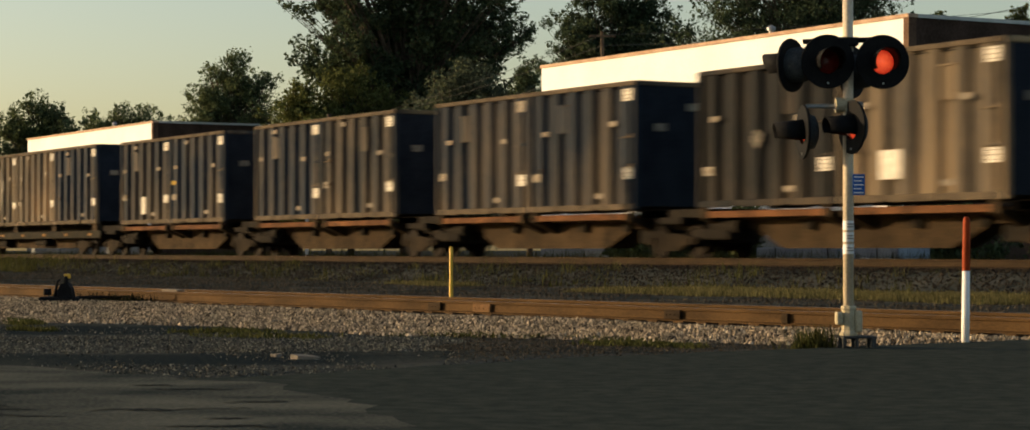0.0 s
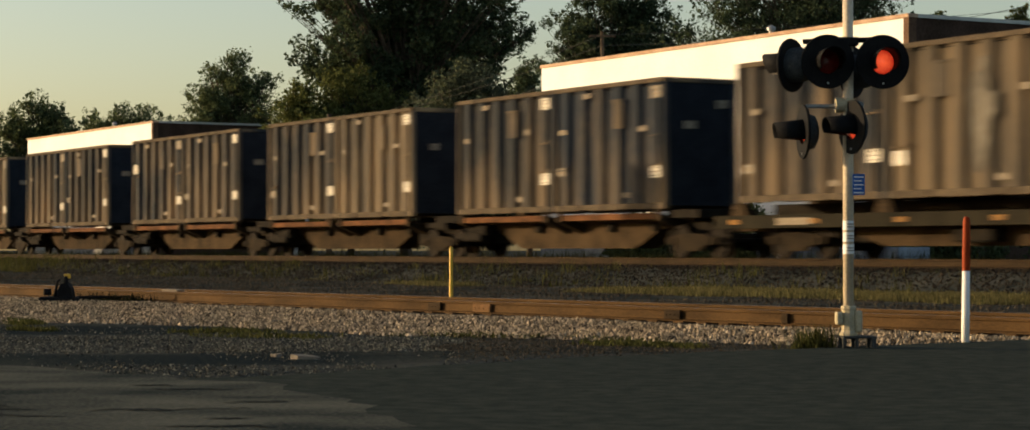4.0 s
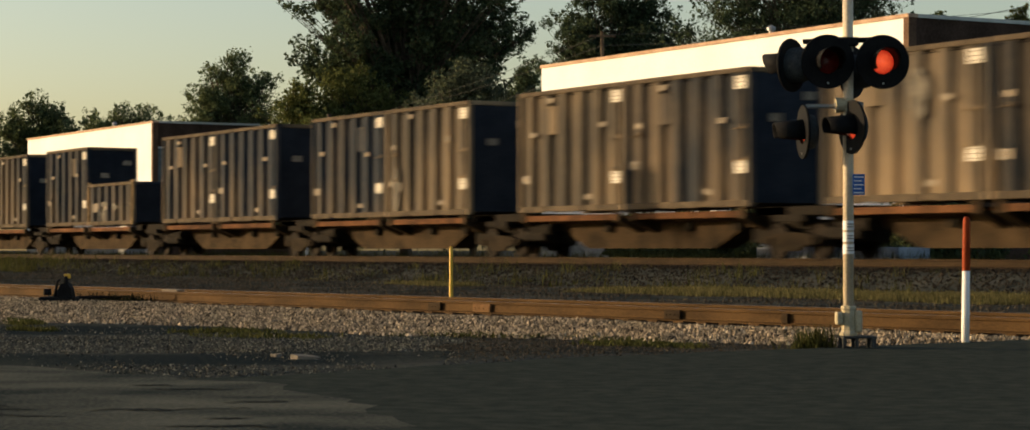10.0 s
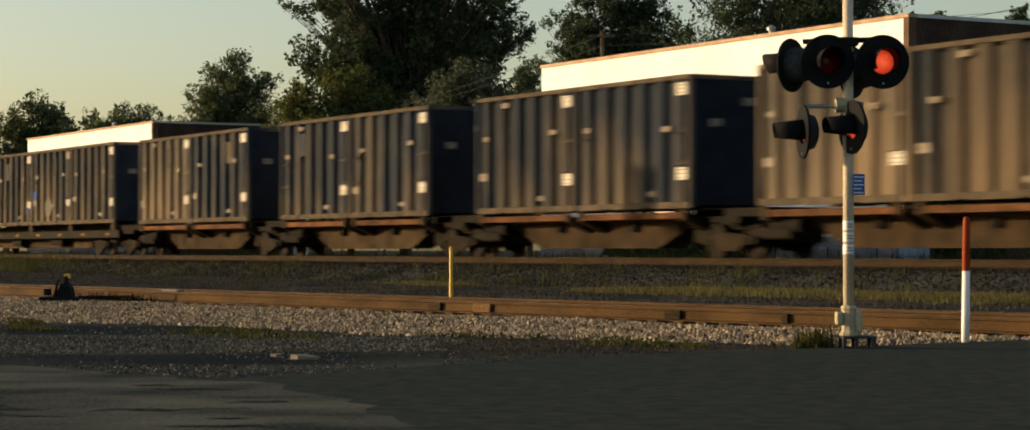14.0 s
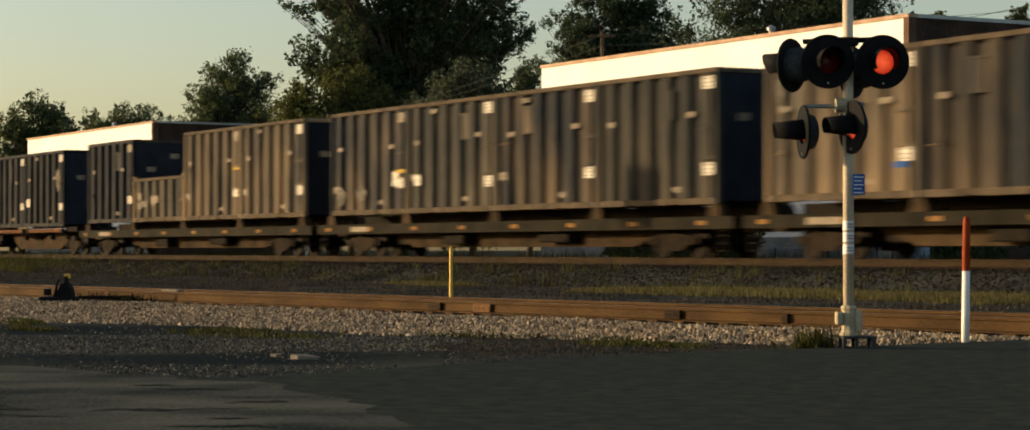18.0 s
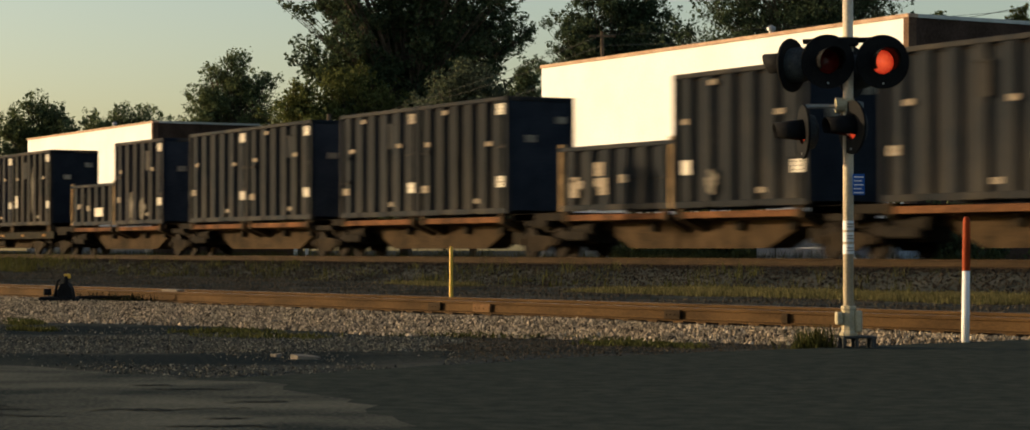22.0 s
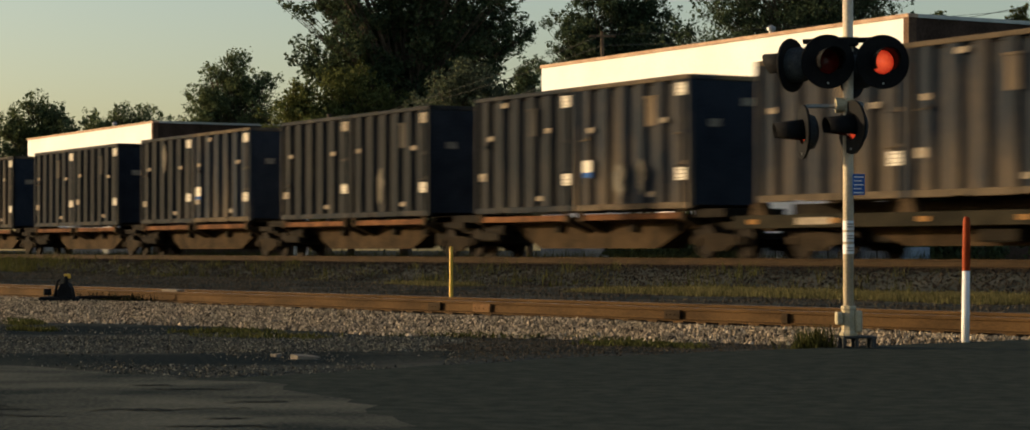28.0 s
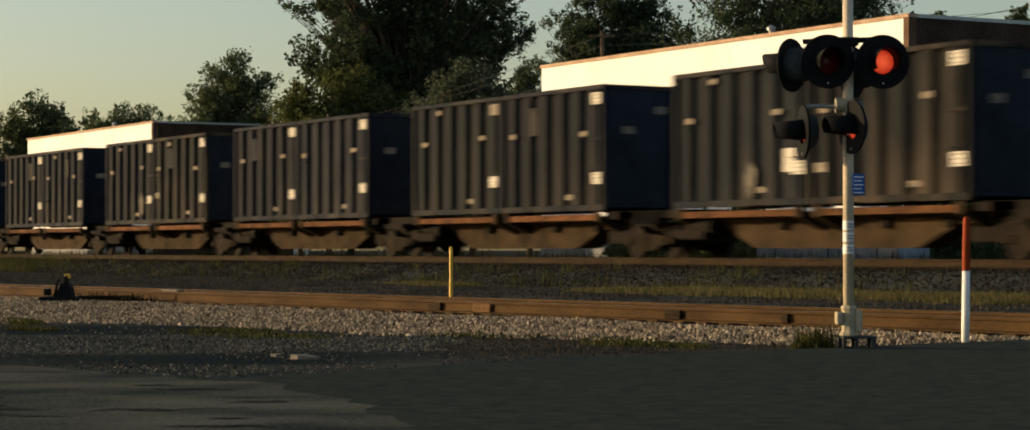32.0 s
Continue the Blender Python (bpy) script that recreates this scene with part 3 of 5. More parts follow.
def plant_trees():
    far = [(6.0, 5.4, 5.2), (11.0, 5.6, 5.4), (13.5, 5.2, 4.9), (15.2, 3.6, 3.6), (16.4, 1.4, 1.6)]
    tree(-224.1, 70.9, 17, boughs(1, 46, far, 4.0, 0.6, 1.2, 50), M_LEAF, 0.15, 50000, "distant green tree behind the small warehouse", 1)
    wide = [(5.0, 6.4, 6.6), (11.0, 6.8, 7.0), (14.0, 6.2, 6.2), (15.6, 4.4, 4.2), (16.6, 1.6, 1.6)]
    tree(-229.2, 82.2, 15, boughs(2, 52, wide, 4.0, 0.6, 1.2, 60), M_LEAF, 0.15, 58000, "distant green tree behind the small warehouse", 2)
    cone = [(4.5, 4.6, 5.2), (10.0, 4.8, 5.2), (12.5, 4.6, 5.0), (14.8, 3.8, 4.4), (16.4, 2.4, 2.8), (17.4, 0.9, 0.9)]
    tree(-177.1, 72.8, 18, boughs(3, 62, cone, 3.5, 0.55, 1.1, 80), M_LEAF, 0.115, 76000, "round leafy green tree beside the warehouse", 3)
    crown = [(7.0, 4.4, 5.0), (9.0, 5.0, 5.8), (10.6, 4.9, 6.0), (11.8, 5.6, 5.8), (13.0, 6.9, 6.9), (15.5, 6.6, 6.8), (18.0, 5.8, 6.2), (21.0, 3.0, 3.0)]
    big = boughs(4, 84, crown, 5.5, 0.55, 1.05, 110) + [(-6.6, 13.0, 0, 0.32), (-6.2, 12.5, 0.3, 0.36), (-5.8, 12.0, 0.3, 0.45), (-5.2, 11.7, 0, 0.5), (-6.0, 11.2, 0, 0.4), (-5.3, 14.6, 0, 0.5), (-5.9, 14.9, 0, 0.42), (-6.5, 15.1, 0, 0.4), (-7.0, 15.2, 0.2, 0.3), (6.9, 13.4, 0, 0.5), (7.3, 13.9, 0, 0.35), (6.4, 12.8, 0, 0.55)]
    # open sky between the boughs near the top and beside the long low branch
    big = [l for l in big if not (-2.6 < l[0] < -1.4 and l[1] > 14.2) and not (l[0] < -4.5 and 12.95 < l[1] < 14.4 and l[3] > 0.4)]
    tree(-116.3, 58.5, 22, big, M_LEAF_DARK, 0.115, 150000, "large dark spreading tree with ragged outline", 4, 0.4)
    bush = [(2.0, 5.2, 4.4), (6.0, 5.8, 4.8), (8.6, 4.7, 4.2), (10.2, 2.6, 2.8), (11.4, 0.6, 0.6)]
    tree(-114.9, 54.3, 13, boughs(5, 60, bush, 2.0, 0.5, 1.0, 60), M_LEAF_PALE, 0.095, 70000, "pale yellow green leafy tree under the large dark one", 5, 0.25)
    tree(-102.1, 55.2, 12, boughs(6, 54, [(2.0, 4.2, 4.2), (6.0, 4.6, 4.8), (8.4, 3.9, 4.2), (9.8, 2.0, 2.2), (10.6, 0.5, 0.5)], 2.0, 0.5, 1.0, 55), M_LEAF_GREY, 0.095, 66000, "leafy tree behind the passing train, haze greyed into its green", 6, 0.25)
    tree(-104.0, 59.7, 11, boughs(11, 30, [(4.0, 1.6, 2.2), (7.5, 1.7, 2.2), (9.6, 1.0, 1.3), (10.8, 0.3, 0.3)], 3.0, 0.4, 0.75, 24), M_LEAF_DARK, 0.095, 26000, "small dark tree beside the warehouse corner", 11, 0.2)
    tree(-115.6, 51.5, 10, boughs(12, 30, [(3.0, 2.0, 2.4), (7.0, 1.9, 2.6), (9.0, 1.0, 2.0), (10.2, 0.3, 0.6)], 2.0, 0.45, 0.8, 26), M_LEAF_PALE, 0.095, 30000, "small pale yellow green tree beside the line", 12, 0.2)
    airy = [(9.0, 3.6, 4.2), (12.0, 5.4, 5.6), (15.0, 6.0, 6.2), (18.0, 5.2, 5.8), (20.0, 3.2, 4.4), (21.6, 0.8, 1.4)]
    tree(-144.4, 90.0, 22, boughs(7, 58, airy, 8.0, 0.6, 1.15, 80), M_LEAF_DARK, 0.115, 105000, "airy green tree behind the white warehouse roof", 7, 0.3)
    dome = [(9.0, 6.6, 7.0), (12.0, 7.8, 8.0), (15.5, 8.2, 7.8), (18.5, 6.4, 6.2), (20.6, 3.2, 3.2), (21.6, 0.5, 0.5)]
    tree(-121.2, 90.3, 24, boughs(8, 84, dome, 7.0, 0.65, 1.25, 110), M_LEAF_DARK, 0.12, 115000, "dark leafy tree rising over the warehouse roof", 8, 0.3)
    tree(-155.6, 131.0, 26, boughs(9, 16, [(18.0, 2.6, 2.6), (20.5, 2.6, 2.6), (22.4, 0.4, 0.4)], 16.0, 0.3, 0.5), M_LEAF, 0.16, 5000, "thin tree top far behind the warehouse", 9, 0.2)
    tree(-114.0, 103.1, 20, boughs(10, 20, [(11.0, 2.0, 2.6), (14.5, 1.8, 2.4), (17.2, 0.4, 0.4)], 9.0, 0.4, 0.7, 6), M_LEAF_PALE, 0.11, 18000, "yellow green tree top above the brick wall", 10, 0.25)
    low = [(0.3, 1.5, 1.5), (1.2, 1.6, 1.6), (2.2, 0.5, 0.5)]
    for k, (x, y, w) in enumerate(((-50.5, 43.5, 1.0), (-46.5, 44.2, 0.9), (-43.0, 43.2, 1.1), (-54.0, 44.6, 0.75), (-64.2, 43.2, 0.8), (-61.2, 43.0, 0.7), (-67.6, 43.4, 0.75), (-39.5, 44.0, 1.0))):
        shrub = tree(x, y, 3.0, boughs(30 + k, 12, [(z, a * w, b * w) for z, a, b in low], 0.3, 0.4, 0.6, 6), M_LEAF, 0.09, 7000, "dark green bush beside the main line", 30 + k, 0.05)
        shrub.name = "bush"
        tagged(shrub, category="bush", group="bushes along the line")


plant_trees()


# ---- the train ----
def container_paint(name, base, dust, amount, dark=0.35):
    """Dull paint under broad runs of road dust, with darker wet-looking runs and a fine grain."""
    m = bpy.data.materials.new(name)
    m.use_nodes = True
    nt = m.node_tree
    bsdf = nt.nodes["Principled BSDF"]
    bsdf.inputs["Roughness"].default_value = 0.7
    bsdf.inputs["Specular IOR Level"].default_value = 0.08
    bsdf.inputs["Diffuse Roughness"].default_value = 1.0
    co = nt.nodes.new("ShaderNodeTexCoord")
    info = nt.nodes.new("ShaderNodeObjectInfo")
    off = nt.nodes.new("ShaderNodeVectorMath")
    off.operation = "SCALE"
    off.inputs[0].default_value = (61.0, 23.0, 47.0)
    nt.links.new(info.outputs["Random"], off.inputs["Scale"])

    def layer(stretch, scale, lo, hi, detail):
        mp = nt.nodes.new("ShaderNodeMapping")
        mp.inputs["Scale"].default_value = stretch
        nt.links.new(co.outputs["Object"], mp.inputs["Vector"])
        nt.links.new(off.outputs[0], mp.inputs["Location"])
        n = nt.nodes.new("ShaderNodeTexNoise")
        n.inputs["Scale"].default_value, n.inputs["Detail"].default_value = scale, detail
        nt.links.new(mp.outputs[0], n.inputs["Vector"])
        r = nt.nodes.new("ShaderNodeMapRange")
        r.inputs[1].default_value, r.inputs[2].default_value = lo, hi
        nt.links.new(n.outputs["Fac"], r.inputs[0])
        return r.outputs[0]

    def mixed(fac, a, b):
        x = nt.nodes.new("ShaderNodeMix")
        x.data_type = "RGBA"
        nt.links.new(fac, x.inputs[0])
        for k, v in ((6, a), (7, b)):
            if isinstance(v, tuple):
                x.inputs[k].default_value = (*v, 1)
            else:
                nt.links.new(v, x.inputs[k])
        return x.outputs[2]

    def calc(op, a, b=None, c=None):
        n = nt.nodes.new("ShaderNodeMath")
        n.operation = op
        for k, v in enumerate((a, b, c)):
            if v is None:
                continue
            if isinstance(v, (int, float)):
                n.inputs[k].default_value = v
            else:
                nt.links.new(v, n.inputs[k])
        return n.outputs[0]

    broad = layer((0.55, 0.55, 0.28), 1.0, 0.40, 0.64, 3.0)
    runs = layer((2.6, 2.6, 0.14), 1.0, 0.36, 0.64, 5.0)
    rise = layer((0.8, 0.8, 0.0), 1.0, 0.36, 0.62, 2.0)
    grain = layer((1, 1, 0.6), 7.0, 0.35, 0.7, 6.0)
    split = nt.nodes.new("ShaderNodeSeparateXYZ")
    nt.links.new(co.outputs["Object"], split.inputs[0])
    # road dust climbs from the bottom rail, higher on some bays than on others
    low = calc("POWER", calc("MAXIMUM", calc("MULTIPLY_ADD", split.outputs[2], -0.30, 1.0), 0.0), 1.5)
    spray = calc("MULTIPLY", low, calc("MULTIPLY_ADD", rise, 0.75, 0.12))
    # each rib and each bay between ribs weathers in its own way
    bay = calc("FLOOR", calc("MULTIPLY_ADD", split.outputs[0], 2.062, calc("MULTIPLY", info.outputs["Random"], 913.0)))
    tone = nt.nodes.new("ShaderNodeTexWhiteNoise")
    tone.noise_dimensions = "1D"
    nt.links.new(bay, tone.inputs["W"])
    dusty = calc("MULTIPLY_ADD", broad, 0.50, amount)
    dusty = calc("MULTIPLY_ADD", spray, 0.85, dusty)
    dusty = calc("MULTIPLY_ADD", tone.outputs["Value"], 0.28, dusty)
    dusty = calc("MULTIPLY_ADD", runs, 0.20, dusty)
    dusty = calc("MULTIPLY_ADD", grain, 0.10, dusty)
    dusty = calc("MINIMUM", calc("MAXIMUM", calc("SUBTRACT", dusty, 0.42), 0.0), 1.0)
    coat = mixed(dusty, base, dust)
    wet = layer((1.1, 1.1, 0.10), 1.3, 0.52, 0.70, 3.0)
    shade = nt.nodes.new("ShaderNodeMapRange")
    shade.inputs[3].default_value, shade.inputs[4].default_value = 1.0, 1.0 - dark
    nt.links.new(wet, shade.inputs[0])
    vary = nt.nodes.new("ShaderNodeMapRange")
    vary.inputs[3].default_value, vary.inputs[4].default_value = 0.8, 1.2
    nt.links.new(info.outputs["Random"], vary.inputs[0])
    value = nt.nodes.new("ShaderNodeMath")
    value.operation = "MULTIPLY"
    nt.links.new(shade.outputs[0], value.inputs[0])
    nt.links.new(vary.outputs[0], value.inputs[1])
    hsv = nt.nodes.new("ShaderNodeHueSaturation")
    nt.links.new(value.outputs[0], hsv.inputs["Value"])
    nt.links.new(coat, hsv.inputs["Color"])
    nt.links.new(hsv.outputs[0], bsdf.inputs["Base Color"])
    bp = nt.nodes.new("ShaderNodeBump")
    bp.inputs["Strength"].default_value, bp.inputs["Distance"].default_value = 0.3, 0.02
    nt.links.new(grain, bp.inputs["Height"])
    nt.links.new(bp.outputs[0], bsdf.inputs["Normal"])
    return m


# n and s: dark later containers, darkened further to carry the fading sun
PAINTS = {
    "d": container_paint("slate_container_paint", (0.021, 0.035, 0.054), (0.240, 0.169, 0.096), -0.05),
    "n": container_paint("navy_container_paint", (0.0085, 0.0142, 0.0265), (0.072, 0.058, 0.044), -0.18),
    "b": container_paint("brown_grey_container_paint", (0.028, 0.036, 0.045), (0.290, 0.201, 0.112), 0.10),
    "t": container_paint("tan_grey_container_paint", (0.055, 0.057, 0.056), (0.385, 0.276, 0.158), 0.36),
    "g": container_paint("green_grey_container_paint", (0.038, 0.045, 0.045), (0.200, 0.158, 0.102), 0.2),
    "k": container_paint("black_brown_container_paint", (0.010, 0.0120, 0.014), (0.120, 0.085, 0.052), -0.18),
    "s": container_paint("dimmed_container_paint", (0.0090, 0.0158, 0.0240), (0.076, 0.064, 0.049), -0.22),
}
# ends face away from the sun; their shade is deepened in this colour
M_ENDWALL = material("shaded_end_wall", (0.012, 0.0155, 0.023), (0.024, 0.029, 0.039), 0.7, 1.4, 16.0, 0.2, vary=0.3)
M_SILL = material("dusty_bottom_rail", (0.034, 0.028, 0.021), (0.125, 0.096, 0.065), 0.8, 3.0, 30.0, 0.3, spread=0.3)
M_POST = material("ochre_corner_post", (0.16, 0.11, 0.058), (0.34, 0.235, 0.125), 0.8, 3.0, 30.0, 0.3)
M_CARBROWN = material("rusty_brown_car_steel", (0.017, 0.012, 0.0075), (0.060, 0.040, 0.022), 0.85, 1.5, 20.0, 0.4, vary=0.15)
M_BEAM = material("orange_rust_beam", (0.034, 0.018, 0.010), (0.150, 0.066, 0.028), 0.8, 2.0, 20.0, 0.3, vary=0.2, stretch=(0.6, 1, 1))
M_TRUCK = material("sooty_truck_steel", (0.009, 0.007, 0.005), (0.032, 0.023, 0.014), 0.85, 2.0, 25.0, 0.4, vary=0.15)
M_UNDER = material("grimy_underframe", (0.009, 0.008, 0.007), (0.024, 0.020, 0.015), 0.9, 3.0, 30.0, 0.4)
M_WHEEL = material("dark_wheel_steel", (0.006, 0.005, 0.004), (0.020, 0.015, 0.011), 0.7, 5.0, 40.0, 0.2, metal=0.3)
M_DECK = material("olive_deck_side", (0.009, 0.0085, 0.006), (0.026, 0.022, 0.014), 0.8, 1.5, 20.0, 0.3)
M_LABEL = material("white_label", (0.44, 0.395, 0.32), (0.72, 0.67, 0.57), 0.5, 6.0, 40.0, 0.1)
M_LABEL_DULL = material("dusty_label", (0.15, 0.125, 0.095), (0.33, 0.275, 0.205), 0.7, 6.0, 40.0, 0.1)
M_REFLECT = material("amber_reflector", (0.13, 0.06, 0.012), (0.26, 0.125, 0.025), 0.35, 6.0, 40.0, 0.1)
M_BARS = material("dark_print", (0.20, 0.185, 0.16), (0.30, 0.28, 0.24), 0.6, 6.0, 40.0, 0.0)

LENGTH, WIDE = 6.06, 2.44
HL, HW = LENGTH / 2, WIDE / 2


def ribbed_side(bm, y, out, h):
    """A recessed sheet with six broad hat-shaped posts."""
    xs = [(-HL + 0.12, 0)]
    n = 6
    step = (LENGTH - 0.24) / n
    for i in range(n):
        c = -HL + 0.12 + (i + 0.5) * step
        xs += [(c - 0.27, 0), (c - 0.20, 1), (c + 0.20, 1), (c + 0.27, 0)]
    xs.append((HL - 0.12, 0))
    lo, hi = [], []
    for x, k in xs:
        yy = y - out * (0.170 - 0.150 * k)
        lo.append(bm.verts.new((x, yy, 0.17)))
        hi.append(bm.verts.new((x, yy, h - 0.12)))
    for i in range(len(xs) - 1):
        bm.faces.new((lo[i], lo[i + 1], hi[i + 1], hi[i]))


def container_meshes(h):
    """The pieces of a container of height h, built once."""
    hold = {}
    bm = bmesh.new()
    ribbed_side(bm, -HW, -1, h)
    bm.normal_update()
    bmesh.ops.solidify(bm, geom=bm.faces[:], thickness=0.02)
    bmesh.ops.recalc_face_normals(bm, faces=bm.faces[:])
    hold["side_panel"] = bm
    hold["end_panel"] = box(bmesh.new(), HL - 0.11, HL - 0.05, -HW + 0.1, HW - 0.1, 0.1, h - 0.1)
    zc = h - 0.16 if h > 3 else 0.9
    hold["cover"] = box(bmesh.new(), -HL + 0.1, HL - 0.1, -HW + 0.15, HW - 0.15, zc - 0.04, zc)
    hold["top_rail"] = box(bmesh.new(), -HL, HL, -0.06, 0.06, -0.13, 0, 0.015)
    hold["end_rail"] = box(bmesh.new(), -0.06, 0.06, -HW + 0.06, HW - 0.06, -0.13, 0, 0.015)
    bm = bmesh.new()
    for a, b in ((-HL, -1.45), (-1.05, 0.72), (1.12, HL)):
        box(bm, a, b, -0.05, 0.05, 0, 0.18, 0.012)
    box(bm, -1.45, -1.05, -0.02, 0.05, 0.03, 0.18)
    box(bm, 0.72, 1.12, -0.02, 0.05, 0.03, 0.18)
    hold["bottom_rail"] = bm
    hold["corner_post"] = box(bmesh.new(), -0.075, 0.075, -0.075, 0.075, 0.0, h - 0.02 if h > 3 else h + 0.1, 0.012)
    hold["door_bar"] = tube(box(bmesh.new(), -0.03, 0.03, -0.03, 0.03, -0.06, 0.06), (0, 0, 0), (-0.5, 0, -0.05), 0.016, 0.016, 6)
    hold["hatch"] = box(box(bmesh.new(), -0.24, 0.24, -0.015, 0.015, -0.42, 0.36), -0.28, 0.28, -0.05, 0.02, 0.36, 0.42)
    out = {}
    for k, b in hold.items():
        me = bpy.data.meshes.new(k)
        b.normal_update()
        b.to_mesh(me)
        b.free()
        me.materials.append(M_SILL)
        out[k] = me
    return out


def label_mesh(w, h, bars):
    bm = box(bmesh.new(), -w / 2, w / 2, -0.004, 0.004, -h / 2, h / 2)
    me = bpy.data.meshes.new("label_plate")
    n = len(bm.faces)
    for i in range(bars):
        z = h * (0.32 - 0.64 * i / max(1, bars - 1))
        box(bm, -w * 0.4, w * 0.4, -0.008, -0.004, z - h * 0.035, z + h * 0.035)
    bm.faces.ensure_lookup_table()
    for i, f in enumerate(bm.faces):
        f.material_index = 0 if i < n else 1
    bm.to_mesh(me)
    bm.free()
    me.materials.append(M_LABEL)
    me.materials.append(M_BARS)
    return me


TALL, LOW = container_meshes(3.66), container_meshes(1.9)
PLATE_BIG, PLATE_MID, PLATE_SMALL = label_mesh(0.46, 0.34, 3), label_mesh(0.42, 0.24, 2), label_mesh(0.32, 0.15, 0)
PLATE_END = label_mesh(0.40, 0.22, 0)


def put(name, me, parent, m, mat=None, label=""):
    ob = new(name, me)
    ob.parent = parent
    ob.matrix_basis = m
    if mat is not None:
        ob.material_slots[0].link = "OBJECT"
        ob.material_slots[0].material = mat
    return tagged(ob, label)


NAMES = {"d": "dirty slate grey", "n": "dark navy blue", "b": "dusty brown grey", "t": "pale tan grey", "g": "greenish grey", "k": "blackish brown", "s": "dimmed dark grey"}


M_MARK_BLUE = material("blue_mark", (0.015, 0.06, 0.20), (0.03, 0.10, 0.30), 0.6, 6.0, 30.0, 0.1)
M_MARK_YELLOW = material("yellow_mark", (0.30, 0.19, 0.02), (0.45, 0.30, 0.05), 0.6, 6.0, 30.0, 0.1)
M_MARK_PALE = material("worn_pale_paint", (0.055, 0.05, 0.042), (0.19, 0.17, 0.135), 0.75, 3.0, 12.0, 0.1, spread=0.3)
MARKS = {"w": M_LABEL, "u": M_LABEL_DULL, "c": M_MARK_BLUE, "y": M_MARK_YELLOW, "p": M_MARK_PALE}
# marks that set single containers apart: (mark, metres from its middle, height, width, tall)
ODD = {
    3: (("w", -1.0, 0.9, 0.8, 0.7),), 4: (("p", -0.3, 1.75, 0.5, 0.5),), 10: (("w", -0.1, 0.8, 0.5, 0.75),), 9: (("y", -2.6, 1.7, 0.4, 0.16),),
    13: (("w", -2.5, 0.95, 0.45, 0.35), ("p", 0.4, 1.9, 0.9, 2.6)), 20: (("w", -2.6, 2.4, 0.4, 0.4),),
    27: (("w", 2.4, 1.15, 0.45, 0.35), ("c", 2.4, 0.9, 0.45, 0.14), ("y", 2.4, 0.6, 0.5, 0.5)), 28: (("p", 0.6, 2.6, 0.8, 1.3),), 31: (("p", -2.2, 0.9, 0.7, 1.5),),
    35: (("u", -1.9, 0.8, 0.5, 0.4), ("p", -0.8, 0.45, 0.6, 0.6), ("p", -0.7, 0.95, 1.1, 0.25), ("p", 0.7, 0.8, 0.9, 0.25)),
    46: (("c", -2.5, 1.45, 0.45, 0.4), ("u", -2.5, 1.1, 0.45, 0.25), ("p", -0.3, 0.85, 1.6, 0.9)), 47: (("c", 2.4, 0.8, 0.5, 0.2),),
    48: (("p", -2.4, 2.9, 0.35, 0.8), ("p", -1.7, 2.6, 0.3, 0.8), ("c", 2.4, 0.8, 0.5, 0.15)),
    51: (("w", -2.3, 1.1, 0.45, 0.35),), 52: (("w", 2.2, 1.2, 0.45, 0.5), ("y", 2.6, 1.45, 0.8, 0.12), ("p", -2.2, 0.7, 0.8, 0.7), ("p", -0.5, 0.75, 0.8, 0.6)),
    54: (("y", 2.6, 2.0, 0.6, 0.1),), 55: (("u", -2.2, 0.9, 0.4, 0.7), ("u", -0.4, 0.95, 0.9, 0.3)),
    57: (("p", 2.2, 2.3, 0.7, 1.1), ("w", -2.5, 1.2, 0.5, 0.4)), 59: (("p", -1.2, 0.7, 0.6, 0.7), ("w", -2.4, 1.1, 0.4, 0.4)),
    60: (("u", -0.8, 1.2, 0.5, 0.4), ("u", -0.6, 0.7, 0.5, 0.5), ("u", -2.2, 0.7, 0.5, 0.6)),
    65: (("p", -0.9, 0.8, 0.5, 1.3), ("p", 0.5, 0.7, 0.9, 0.9)), 66: (("w", 0.9, 0.6, 1.1, 0.4),),
    67: (("w", -2.4, 1.2, 0.45, 0.6), ("p", 0.2, 1.8, 0.35, 2.2)), 68: (("p", -1.1, 0.55, 0.6, 0.7),),
    75: (("w", -2.3, 1.3, 0.5, 0.35), ("c", -2.3, 1.05, 0.5, 0.15), ("p", -0.5, 0.9, 0.8, 1.1), ("p", 0.6, 0.95, 0.5, 1.0)),
    77: (("p", -0.6, 1.1, 0.5, 1.2),), 79: (("w", -2.4, 1.25, 0.5, 0.4), ("c", -2.4, 1.0, 0.5, 0.14)), 80: (("p", -0.2, 2.8, 0.4, 1.2),),
    84: (("w", 2.3, 1.15, 0.45, 0.6), ("p", 0.6, 0.7, 0.5, 1.0)), 90: (("p", 1.6, 0.9, 0.6, 1.0),),
}
PLATE_UNIT = label_mesh(1.0, 1.0, 0)


def patch_mesh(seed):
    """A ragged spot of paint, one metre across."""
    rng = random.Random(seed)
    ring = []
    for i in range(22):
        a, r = 2 * math.pi * i / 22, rng.uniform(0.32, 0.56)
        ring.append((r * math.cos(a), r * math.sin(a)))
    bm = prism(bmesh.new(), ring, -0.004, 0.004)
    me = bpy.data.meshes.new("paint_patch")
    bm.to_mesh(me)
    bm.free()
    me.materials.append(M_MARK_PALE)
    return me


